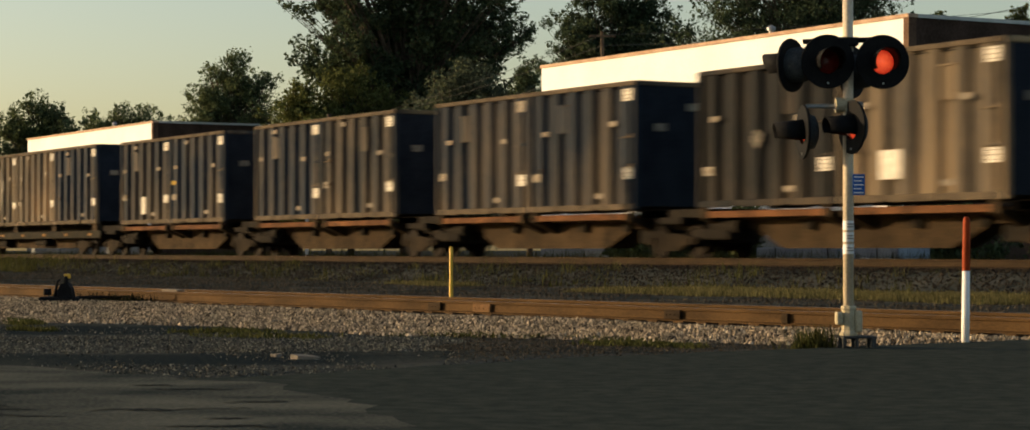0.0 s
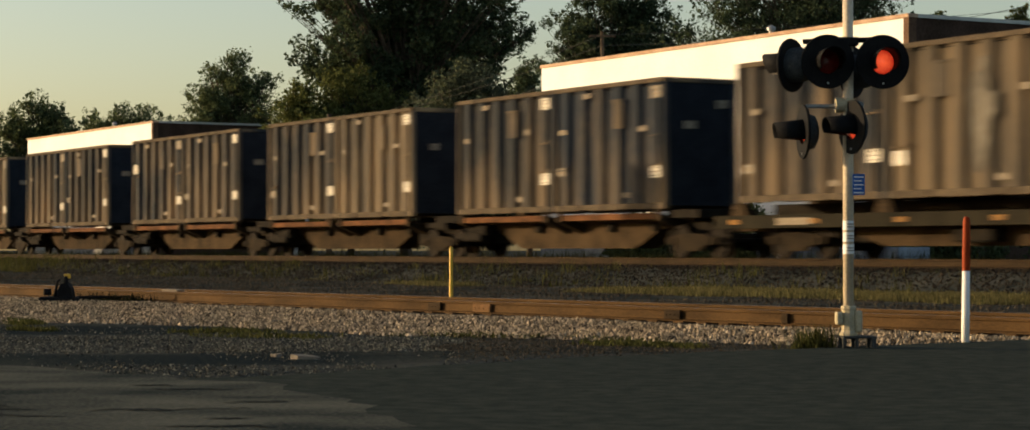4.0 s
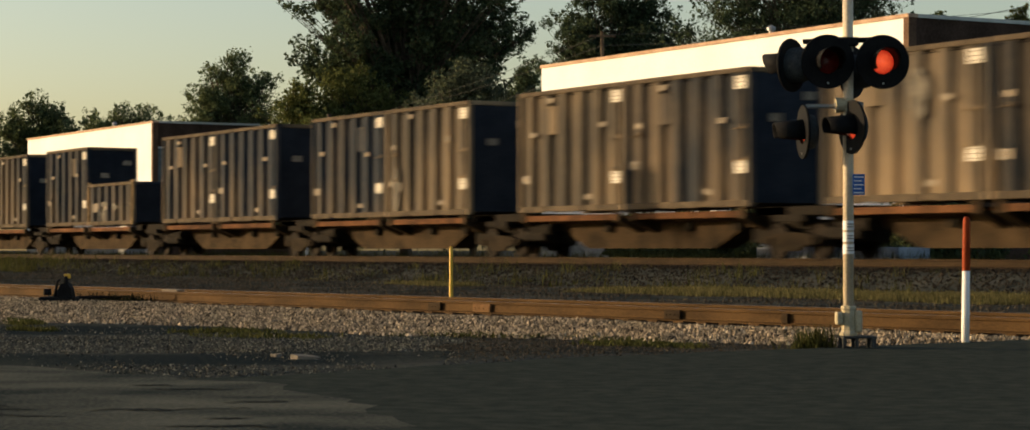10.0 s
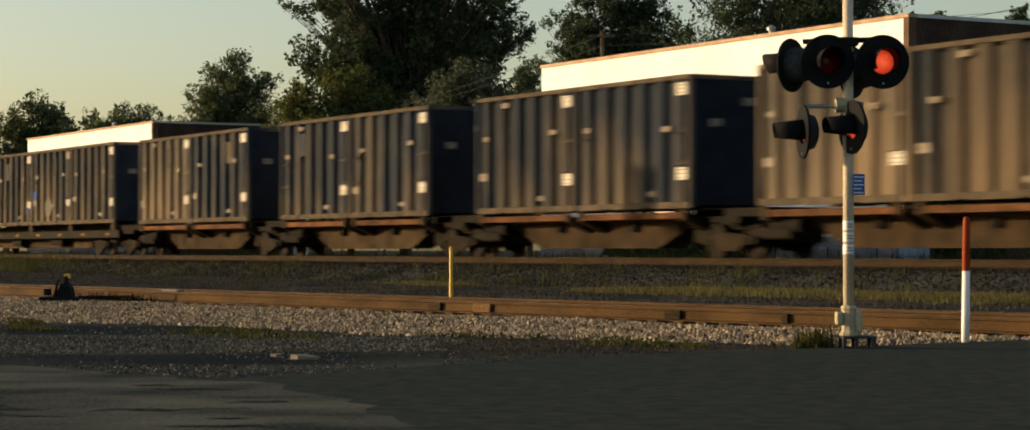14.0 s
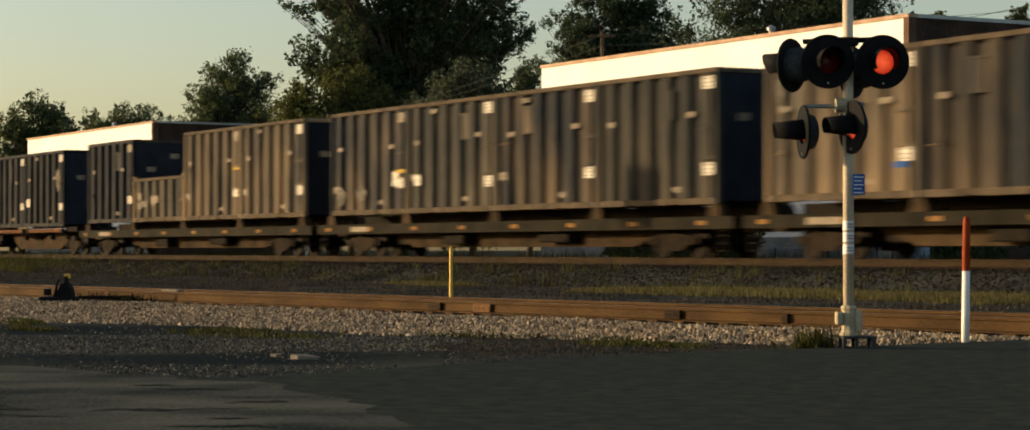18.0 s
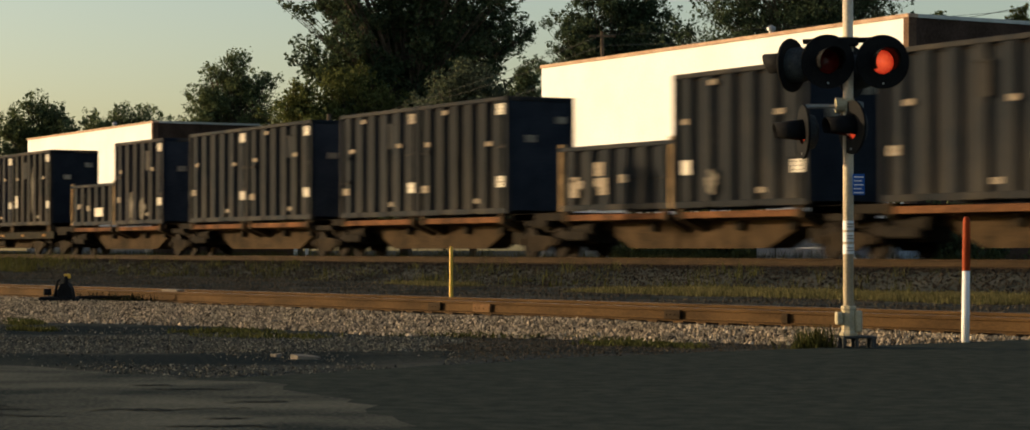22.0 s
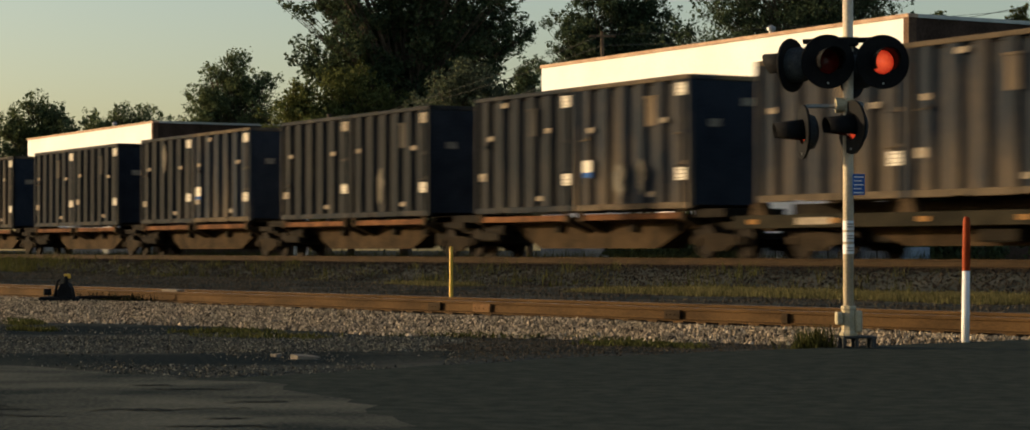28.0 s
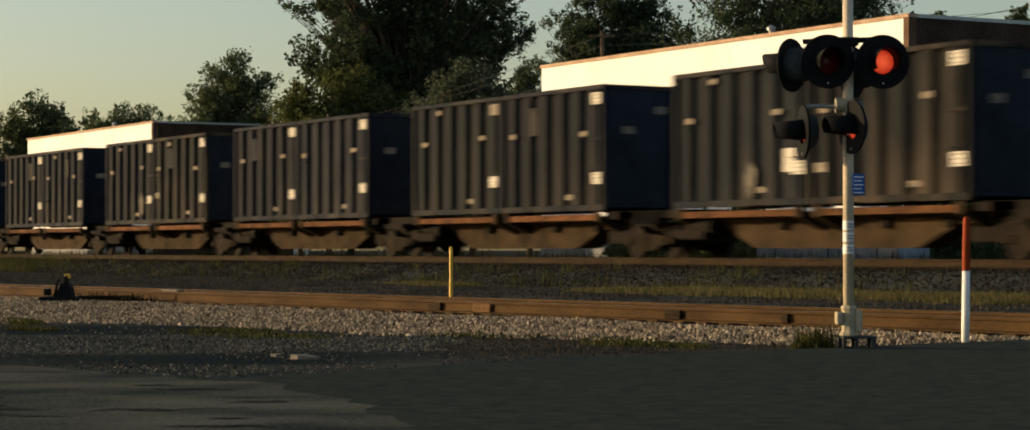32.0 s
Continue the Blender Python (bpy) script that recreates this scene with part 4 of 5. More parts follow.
PATCHES = [patch_mesh(k) for k in range(4)]


def container(kind, paint, seed):
    rng = random.Random(seed)
    low = kind == "L"
    h, ms, mat = (1.9, LOW, PAINTS[paint]) if low else (3.66, TALL, PAINTS[paint])
    word = "half-height open-top" if low else "tall ribbed steel"
    c = tagged(empty("waste_container"), f"{NAMES[paint]} {word} waste container on a rail car", "container", "containers on the train")
    put("cover", ms["cover"], c, Matrix(), M_UNDER)
    for s in (-1, 1):
        turn = pose(0, 0, 0, 0, 0, 0 if s < 0 else 180)
        put("side_panel", ms["side_panel"], c, turn, mat)
        put("end_panel", ms["end_panel"], c, turn, M_ENDWALL, "navy end wall with shade painted in")
        put("top_rail", ms["top_rail"], c, pose(0, s * (HW - 0.05), h), M_SILL if s < 0 and paint not in "nsk" else mat)
        put("end_rail", ms["end_rail"], c, pose(s * (HL - 0.06), 0, h), mat)
        put("bottom_rail", ms["bottom_rail"], c, pose(0, s * (HW - 0.05), 0, 0, 0, 0 if s < 0 else 180), mat if paint in "nsk" else None, "dusty bottom rail with fork pockets")
        for q in (-1, 1):
            put("corner_post", ms["corner_post"], c, pose(s * (HL - 0.075), q * (HW - 0.07), 0), M_POST if low and q < 0 else mat)
    face = -HW + 0.008
    if not low:
        put("label_plate", PLATE_BIG, c, pose(HL - 0.42, face, 3.27), M_LABEL if rng.random() < 0.75 else M_LABEL_DULL, "white printed plate")
        put("label_plate", PLATE_BIG, c, pose(HL - 0.42 + rng.uniform(-0.05, 0.05), face, rng.choice((0.95, 1.0, 1.05))), M_LABEL, "white printed plate")
        put("label_plate", PLATE_SMALL, c, pose(-HL + 0.55 + rng.uniform(0, 0.5), face, 2.35), M_LABEL_DULL, "small dusty plate")
        put("label_plate", PLATE_SMALL, c, pose(HL - 1.2 + rng.uniform(-0.3, 0.1), face, 2.3 + rng.uniform(-0.1, 0.2)), M_LABEL_DULL, "small dusty plate")
        put("label_plate", PLATE_SMALL, c, pose(HL - 1.95, face, 0.42), M_LABEL_DULL, "small dusty plate")
        if rng.random() < 0.6:
            put("label_plate", PLATE_MID, c, pose(-HL + 0.5, face, 0.95 + rng.uniform(-0.1, 0.3)), M_LABEL_DULL, "dusty printed plate")
        if rng.random() < 0.6:
            put("label_plate", PLATE_SMALL, c, pose(-HL + 1.9, face, 3.35), M_LABEL_DULL, "small dusty plate")
        if rng.random() < 0.7:
            put("hatch", ms["hatch"], c, pose(rng.choice((-1.0, 0.6, 1.1)), face + 0.02, 2.75), mat, "small inspection hatch with a projecting lip")
        put("label_plate", PLATE_END, c, pose(HL - 0.02, 0.75, 2.95, 0, 0, 90), M_LABEL_DULL, "dull plate on the end wall")
        put("label_plate", PLATE_END, c, pose(HL - 0.02, -0.35, 2.35, 0, 0, 90), M_LABEL_DULL, "dull plate on the end wall")
    else:
        for i in range(rng.choice((2, 3))):
            put("label_plate", PLATE_MID, c, pose(-HL + 1.0 + i * 1.1 + rng.uniform(0, 0.4), face, 0.75 + 0.15 * rng.random()), M_LABEL_DULL, "faded lettering panel")
    for key, x, z, w, t in ODD.get(seed, ()):
        word = {"w": "white placard", "u": "faded placard", "c": "blue strip", "y": "yellow strip", "p": "worn pale paint patch"}[key]
        put("placard" if key != "p" else "paint_patch", PLATE_UNIT if key != "p" else PATCHES[(seed + int(w * 10)) % 4], c, pose(x, face - 0.004, z) @ Matrix.Diagonal((w, 1, t, 1)), MARKS[key], word)
    for z in (1.25, 2.1) if not low else (0.9,):
        put("door_bar", ms["door_bar"], c, pose(HL - 0.2, face - 0.02, z), mat)
        if rng.random() < 0.25:
            put("door_bar", ms["door_bar"], c, pose(-HL + 0.8, face - 0.02, z), mat)
    return c


def truck(parent, x):
    """A two-axle truck: side frames as the part, wheelsets and springs below it."""
    bm = bmesh.new()
    for s in (-1, 1):
        prism(bm, [(-1.25, 0.55), (-1.2, 0.38), (-0.65, 0.36), (-0.4, 0.2), (0.4, 0.2), (0.65, 0.36), (1.2, 0.38), (1.25, 0.55), (0.5, 0.66), (-0.5, 0.66)], s * 1.0 - 0.07, s * 1.0 + 0.07)
        for q in (-1, 1):
            box(bm, q * 0.9 - 0.12, q * 0.9 + 0.12, s * 1.09 - 0.04, s * 1.09 + 0.04, 0.35, 0.56, 0.02)
    box(bm, -0.22, 0.22, -1.05, 1.05, 0.42, 0.68, 0.03)
    t = part("truck", bm, M_TRUCK, parent, "sooty brown side frames")
    t.location = (x, 0, 0)
    for q in (-1, 1):
        bm = bmesh.new()
        tube(bm, (0, -1.0, 0), (0, 1.0, 0), 0.085, 0.085, 10)
        for s in (-1, 1):
            lathe(bm, [(0.0, -0.07), (0.1, -0.07), (0.13, -0.035), (0.36, -0.03), (0.385, -0.065), (0.457, -0.065), (0.457, 0.05), (0.485, 0.065), (0.485, 0.075), (0.385, 0.07), (0.36, 0.0), (0.13, 0.01), (0.1, 0.09), (0.0, 0.09)], 22, pose(0, s * 0.755, 0, s * 90))
        w = part("wheelset", bm, M_WHEEL, t, "dark steel wheels on an axle")
        w.location = (q * 0.9, 0, 0.457)
    for s in (-1, 1):
        bm = bmesh.new()
        for i in range(3):
            tube(bm, ((i - 1) * 0.16, s * 1.0, 0.24), ((i - 1) * 0.16, s * 1.0, 0.5), 0.065, 0.065, 8)
        part("spring_nest", bm, M_UNDER, t)
    return t


def spine_platform(front_truck):
    c = tagged(empty("spine_car"), "rusty brown articulated spine car under containers", "rail car", "rail cars of the train")
    part("spine_beam", prism(bmesh.new(), [(-6.5, 1.12), (-6.5, 0.9), (-4.7, 0.82), (-3.3, 0.27), (3.3, 0.27), (4.7, 0.82), (6.5, 0.9), (6.5, 1.12)], -0.42, 0.42), M_CARBROWN, c, "deep rust-brown centre beam with sloping ends")
    for y in (-0.52, 0.52):
        part("top_flange", box(bmesh.new(), -6.6, 6.6, y - 0.1, y + 0.1, 1.02, 1.10), M_CARBROWN, c)
    beam = None
    for x in (-3.06, 3.06):
        for y in (-1.13, 1.13):
            if beam is None:
                bm = box(bmesh.new(), -2.75, 2.75, -0.07, 0.07, 1.08, 1.26, 0.01)
                beam = part("support_beam", bm, M_BEAM, c, "orange rusted support beam")
                beam.location = (x, y, 0)
            else:
                share("support_beam", beam, c, pose(x, y, 0), label="orange rusted support beam")
    arm = None
    for x in (-5.75, -0.4, 0.4, 5.75):
        if arm is None:
            bm = prism(bmesh.new(), [(-1.25, 1.35), (-1.25, 1.05), (-0.4, 0.7), (0.4, 0.7), (1.25, 1.05), (1.25, 1.35), (1.05, 1.12), (-1.05, 1.12)], -0.12, 0.12, "yz")
            arm = part("cross_arm", bm, M_CARBROWN, c)
            arm.location = (x, 0, 0)
        else:
            share("cross_arm", arm, c, pose(x, 0, 0))
    for x in (-5.2, -2.0, 2.2, 4.6):
        part("gusset", prism(bmesh.new(), [(x - 0.18, 1.05), (x - 0.1, 0.75), (x + 0.1, 0.75), (x + 0.18, 1.05)], -0.6, -0.42), M_UNDER, c)
    part("end_platform", box(bmesh.new(), -9.1, -6.2, -0.55, 0.55, 0.76, 1.0, 0.03), M_UNDER, c)
    part("end_deck", box(bmesh.new(), -9.3, -5.9, -1.0, 1.0, 1.10, 1.34, 0.02), M_UNDER, c)
    part("side_step", box(bmesh.new(), -8.3, -7.0, -1.15, -0.9, 0.95, 1.12), M_UNDER, c)
    part("brake_rigging", box(bmesh.new(), -9.0, -5.3, -0.4, 0.4, 0.42, 0.8, 0.04), M_UNDER, c)
    part("equipment_box", box(bmesh.new(), -6.4, -5.0, -0.95, -0.6, 0.5, 0.8, 0.05), M_UNDER, c)
    part("brake_rigging", box(bmesh.new(), 5.2, 6.9, -0.5, 0.5, 0.4, 0.8, 0.04), M_UNDER, c)
    bm = box(bmesh.new(), 6.2, 7.3, -0.5, 0.5, 0.76, 1.0, 0.03)
    part("end_platform", bm, M_UNDER, c)
    part("end_deck", box(bmesh.new(), 5.9, 7.45, -1.0, 1.0, 1.10, 1.34, 0.02), M_UNDER, c)
    bm = tube(bmesh.new(), (-5.9, -0.8, 0.85), (-4.7, -0.8, 0.85), 0.17, 0.17, 12)
    part("air_tank", bm, M_UNDER, c)
    truck(c, -7.63)
    if front_truck:
        truck(c, 7.2)
    return c


def flat_car():
    c = tagged(empty("flat_car"), "long olive brown flat car with amber reflectors", "rail car", "rail cars of the train")
    bm = box(bmesh.new(), -13.1, 13.1, -1.32, -1.22, 0.78, 1.12, 0.01)
    part("side_sill", bm, M_DECK, c, "dark olive side sill")
    part("side_sill", box(bmesh.new(), -13.1, 13.1, 1.22, 1.32, 0.78, 1.12, 0.01), M_DECK, c)
    part("deck", box(bmesh.new(), -13.0, 13.0, -1.22, 1.22, 1.0, 1.08), M_UNDER, c)
    part("centre_sill", prism(bmesh.new(), [(-13.2, 1.0), (-13.2, 0.72), (-8.5, 0.72), (-7, 0.32), (7, 0.32), (8.5, 0.72), (13.2, 0.72), (13.2, 1.0)], -0.5, 0.5), M_CARBROWN, c)
    part("stringer", box(bmesh.new(), -12.9, 12.9, 0.5, 0.7, 1.08, 1.44), M_UNDER, c)
    part("brake_rigging", box(bmesh.new(), -11.3, -7.6, -0.45, 0.45, 0.4, 0.75, 0.04), M_UNDER, c)
    part("brake_rigging", box(bmesh.new(), 7.6, 11.3, -0.45, 0.45, 0.4, 0.75, 0.04), M_UNDER, c)
    part("equipment_box", box(bmesh.new(), -4.0, -2.6, -0.95, -0.6, 0.4, 0.75, 0.05), M_UNDER, c)
    part("equipment_box", box(bmesh.new(), 2.2, 4.0, -0.95, -0.6, 0.45, 0.75, 0.05), M_UNDER, c)
    ped = None
    for i in range(5):
        for y in (-1.12, 1.12):
            x = (i - 2) * 6.12 + (0.15 if i == 0 else (-0.15 if i == 4 else 0))
            if ped is None:
                bm = prism(bmesh.new(), [(-0.34, 0), (0.34, 0), (0.2, 0.34), (-0.2, 0.34)], -0.13, 0.13)
                ped = part("pedestal", bm, M_CARBROWN, c, "rusty container pedestal")
                ped.location = (x, y, 1.1)
            else:
                share("pedestal", ped, c, pose(x, y, 1.1), label="rusty container pedestal")
    ref = None
    for i in range(8):
        x = -12.2 + i * 3.4
        if ref is None:
            ref = part("reflector", box(bmesh.new(), -0.2, 0.2, -0.006, 0.006, -0.06, 0.06), M_REFLECT, c, "amber reflector strip")
            ref.location = (x, -1.328, 0.95)
        else:
            share("reflector", ref, c, pose(x, -1.328, 0.95), label="amber reflector strip")
    plate = part("number_board", box(bmesh.new(), -0.7, 0.7, -0.006, 0.006, -0.09, 0.09), M_LABEL_DULL, c, "faded white lettering")
    plate.location = (-9.6, -1.328, 0.95)
    for s in (-1, 1):
        bm = box(bmesh.new(), s * 13.2, s * 13.9, -0.12, 0.12, 0.72, 0.95, 0.02)
        box(bm, s * 13.75, s * 14.05, -0.2, 0.2, 0.7, 0.98, 0.04)
        part("coupler", bm, M_UNDER, c)
        truck(c, s * 9.85)
        bm = bmesh.new()
        for i in range(4):
            tube(bm, (s * 12.6 - 0.2, -1.3, 0.2 + 0.2 * i), (s * 12.6 + 0.2, -1.3, 0.2 + 0.2 * i), 0.014, 0.014, 6)
        box(bm, s * 12.6 - 0.22, s * 12.6 - 0.19, -1.31, -1.28, 0.2, 0.9)
        box(bm, s * 12.6 + 0.19, s * 12.6 + 0.22, -1.31, -1.28, 0.2, 0.9)
        part("ladder", bm, M_UNDER, c)
    return c


# each car: kind, metres from the head mark to its first container, and its containers from the front
# (T tall or L half-height, then the paint)
TRAIN = [
    ("s", 42.1, "Tb Tb"), ("s", 57.5, "Tt Tk"), ("s", 72.8, "Td Td"), ("s", 88.0, "Tb Td"), ("s", 103.3, "Td Td"),
    ("f", 118.8, "Td Tt Tt Tb"),
    ("s", 146.7, "Td Tb"), ("s", 162.1, "Tt Tb"), ("s", 177.2, "Tb Tb"), ("s", 192.6, "Tb Tb"), ("s", 208.1, "Tt Tb"),
    ("s", 224.2, "Tb Lb"), ("s", 239.8, "Tb Tt"), ("s", 255.1, "Tb Tt"), ("s", 270.5, "Tt Td"), ("s", 285.9, "Td Tb"),
    ("s", 301.8, "Ld Td"), ("s", 317.1, "Tb Tt"), ("s", 332.4, "Td Td"), ("s", 347.9, "Td Td"), ("s", 363.3, "Td Tt"),
    ("f", 378.7, "Tb Tb Tb Tt"), ("f", 405.3, "Tg Tb Tg Tb"), ("f", 432.1, "Tt Tt Lg Ts"),
    ("s", 460.1, "Ts Ts"), ("s", 475.2, "Ts Ls"), ("s", 490.6, "Ts Ts"), ("s", 505.3, "Ts Ts"), ("s", 520.6, "Tn Ls"),
    ("f", 536.0, "Tk Tn Ts Ts"), ("f", 563.1, "Tb Tb Td Td"),
    ("s", 590.6, "Td Ts"), ("s", 606.0, "Ts Ts"), ("s", 621.2, "Td Ts"), ("s", 636.4, "Ts Ts"), ("s", 652.2, "Tk Ts"),
    ("s", 668.0, "Tn Ts"), ("s", 683.6, "Tn Tn"), ("s", 698.8, "Tk Ts"), ("s", 714.2, "Tn Tn"), ("s", 729.5, "Ts Ts"), ("s", 744.8, "Ts Tn"),
]
TRACK_Y, RAIL_TOP, HEAD = 35.37, 0.73, 19.32
CARRIED = []   # (thing, place along the train, height)


def build_train():
    first_spine = spine_platform(True)
    mid_spine = spine_platform(False)
    flat = flat_car()
    seed = 0
    before = "s"
    used = {"a": False, "m": False, "f": False}
    for kind, p, load in TRAIN:
        boxes = load.split()
        n = len(boxes)
        span = n * 6.12
        if kind == "f":
            proto, key = flat, "f"
        elif before == "f":
            proto, key = first_spine, "a"
        else:
            proto, key = mid_spine, "m"
        car = copy_thing(proto, Matrix()) if used[key] else proto
        used[key] = True
        before = kind
        CARRIED.append((car, p + span / 2 - 0.03, RAIL_TOP))
        for i, b in enumerate(boxes):
            seed += 1
            c = container(b[0], b[1], seed)
            CARRIED.append((c, p + HL + i * 6.12, RAIL_TOP + (1.36 if kind == "s" else 1.45)))


build_train()


def travelled(t):
    """Metres that the train has gone at t seconds."""
    return 18.89 * t - 0.01072 * t * t


M_HOUSING = material("weathered_housing", (0.022, 0.026, 0.029), (0.058, 0.064, 0.066), 0.65, 7.0, 60.0, 0.2)
M_DARKGREY = material("dull_dark_metal", (0.03, 0.032, 0.032), (0.07, 0.072, 0.068), 0.6, 6.0, 60.0, 0.2)


# ---- crossing signal; its own x runs along the road edge, y away ----
def lamp_head(parent, x, y, z, turn, back=None, deep=1.0, r=0.124):
    """A lamp head that looks along its own -y: background disc with housing, hood, lens drum and bolt below it."""
    bm = lathe(bmesh.new(), [(0.116, -0.012), (0.254, -0.012), (0.258, 0.0), (0.254, 0.012), (0.116, 0.012), (0.116, -0.012)], 36, pose(0, 0, 0, 90))
    head = part("lamp_head", bm, M_BLACK, parent, "round black background disc", smooth=False)
    head.matrix_basis = pose(x, y, z, 0, 0, turn)
    bm = lathe(bmesh.new(), [(0.165, 0.0), (0.168, -0.10 * deep), (0.155, -0.17 * deep), (0.10, -0.215 * deep), (0.0, -0.22 * deep)], 28, pose(0, 0.0, 0, 90))
    part("housing", bm, back or M_HOUSING, head, "rounded metal housing", smooth=True)
    bm = bmesh.new()
    seg = 22
    rings = []
    for k, (rr, yy) in enumerate(((0.122, -0.01), (r, -0.29))):
        rings.append([])
        for i in range(seg + 1):
            a = radians(-38 + 256 * i / seg)
            cut = 0.0 if k == 0 else (0.13 if r > 0.1 else 0.03) * (0.5 - 0.5 * math.sin(a))
            rings[-1].append(bm.verts.new((rr * math.cos(a), yy + cut, rr * math.sin(a))))
    for i in range(seg):
        bm.faces.new((rings[0][i], rings[0][i + 1], rings[1][i + 1], rings[1][i]))
    bm.normal_update()
    bmesh.ops.solidify(bm, geom=bm.faces[:], thickness=0.006)
    part("hood", bm, M_BLACK, head, "black tunnel hood", smooth=True)
    bm = tube(bmesh.new(), (0, -0.02, -0.205), (0, -0.006, -0.205), 0.011, 0.011, 8)
    part("latch_bolt", bm, M_GREY, head)
    drum = empty_mesh_drum(head)
    return head, drum


def empty_mesh_drum(head):
    """A drum that turns behind the rim: one half glows red, the other is a dark red lens."""
    bm = bmesh.new()
    seg, rows = 28, 6
    r, bulge = 0.114, 0.035
    for side in (-1, 1):
        rings = []
        for j in range(1, rows + 1):
            q = j / rows
            rings.append([bm.verts.new((r * q * math.cos(2 * math.pi * i / seg), side * (0.004 + bulge * (1 - q * q)), r * q * math.sin(2 * math.pi * i / seg))) for i in range(seg)])
        mid = bm.verts.new((0, side * (0.004 + bulge), 0))
        for i in range(seg):
            f = bm.faces.new((mid, rings[0][i], rings[0][(i + 1) % seg]))
            f.material_index = 0 if side < 0 else 1
            for a, b in zip(rings, rings[1:]):
                f = bm.faces.new((a[i], b[i], b[(i + 1) % seg], a[(i + 1) % seg]))
                f.material_index = 0 if side < 0 else 1
    bmesh.ops.recalc_face_normals(bm, faces=bm.faces[:])
    drum = part("flasher_drum", bm, M_LENS_LIT, head, "red lens drum, one half glowing", smooth=True)
    drum.data.materials.append(M_LENS_DARK)
    drum.location = (0, 0.03, 0)
    return drum


def crossing_signal():
    s = tagged(empty("crossing_signal", pose(-17.0, 13.25, 0.02, 0, 0, 60.5)), "railway crossing signal mast with red flashing lamps by the road", "crossing signal")
    part("mast", tube(bmesh.new(), (0, 0, 0.1), (0, 0, 4.1), 0.05, 0.05, 20), M_POLE_ALU, s, "weathered pale aluminium mast", smooth=True)
    # cast base and its feet
    bm = lathe(bmesh.new(), [(0.0, 0.12), (0.085, 0.12), (0.09, 0.14), (0.068, 0.17), (0.066, 0.36), (0.074, 0.37), (0.074, 0.395), (0.055, 0.405)], 8)
    part("base_casting", bm, M_CAST, s, "cream painted cast base")
    part("junction_cover", box(bmesh.new(), -0.125, -0.06, -0.07, 0.05, 0.225, 0.345, 0.012), M_CAST, s, "small cream junction cover")
    part("junction_box", box(bmesh.new(), 0.055, 0.125, -0.06, 0.08, 0.15, 0.36, 0.015), M_CAST, s)
    part("base_plate", box(bmesh.new(), -0.07, 0.25, -0.14, 0.14, 0.095, 0.12, 0.006), M_DARKGREY, s)
    for x in (-0.06, 0.06, 0.215):
        for y in (-0.12, 0.12):
            part("anchor_bolt", tube(bmesh.new(), (x, y, -0.04), (x, y, 0.10), 0.028 if x > 0.2 else 0.02, None, 8), M_DARKGREY, s)
    # upper pair, cross arm and the pair that looks the other way
    z = 2.712
    arm = tube(bmesh.new(), (-0.40, 0.20, z + 0.215), (0.40, -0.05, z + 0.215), 0.026, 0.026, 10)
    box(arm, -0.09, 0.09, -0.09, 0.09, z + 0.15, z + 0.235, 0.01)
    part("cross_arm", arm, M_BLACK, s)
    for x, y in ((-0.20, 0.13), (0.31, -0.03)):
        part("arm_clamp", box(tube(bmesh.new(), (x, y, z + 0.12), (x, y, z + 0.25), 0.022, 0.022, 8), x - 0.035, x + 0.035, y - 0.035, y + 0.035, z + 0.19, z + 0.245, 0.008), M_GREY, s)
    _, left = lamp_head(s, -0.205, -0.10, z, 5)
    _, right = lamp_head(s, 0.31, -0.12, z - 0.005, 5)
    lamp_head(s, -0.525, 0.10, z - 0.02, -128)
    lamp_head(s, 0.10, 0.42, z - 0.06, -128)
    # lower pair looks along the side street
    zl = 2.07
    part("lower_arm", tube(tube(bmesh.new(), (-0.40, 0.0, zl + 0.225), (0.0, 0.0, zl + 0.225), 0.02, 0.02, 10), (-0.10, 0, zl + 0.225), (-0.13, 0, zl + 0.225), 0.034, 0.034, 10), M_GREY, s, "steel pipe arm")
    part("arm_casting", box(tube(bmesh.new(), (-0.12, 0, zl + 0.235), (0.06, 0, zl + 0.235), 0.075, 0.06, 14), -0.04, 0.04, -0.06, 0.06, zl + 0.16, zl + 0.30, 0.012), M_CAST, s, "cream cast bracket")
    part("arm_knob", tube(bmesh.new(), (0.08, -0.02, zl + 0.235), (0.14, -0.02, zl + 0.235), 0.04, 0.03, 10), M_GREY, s)
    lamp_head(s, -0.425, 0.0, zl - 0.02, -84, M_HOUSING, 0.6, 0.088)
    lamp_head(s, 0.02, -0.13, zl + 0.02, -70, M_HOUSING, 0.5, 0.088)
    # plates on the mast
    sign = part("blue_sign", box(bmesh.new(), 0.03, 0.145, -0.075, -0.068, 1.45, 1.65, 0.004), M_BLUE, s, "small blue emergency notice")
    for i in range(5):
        z0 = 1.63 - i * 0.037
        part("print_bar", box(bmesh.new(), 0.04, 0.135 - 0.02 * (i % 2), -0.0775, -0.076, z0 - 0.014, z0 - 0.004), M_SIGNWHITE, sign)
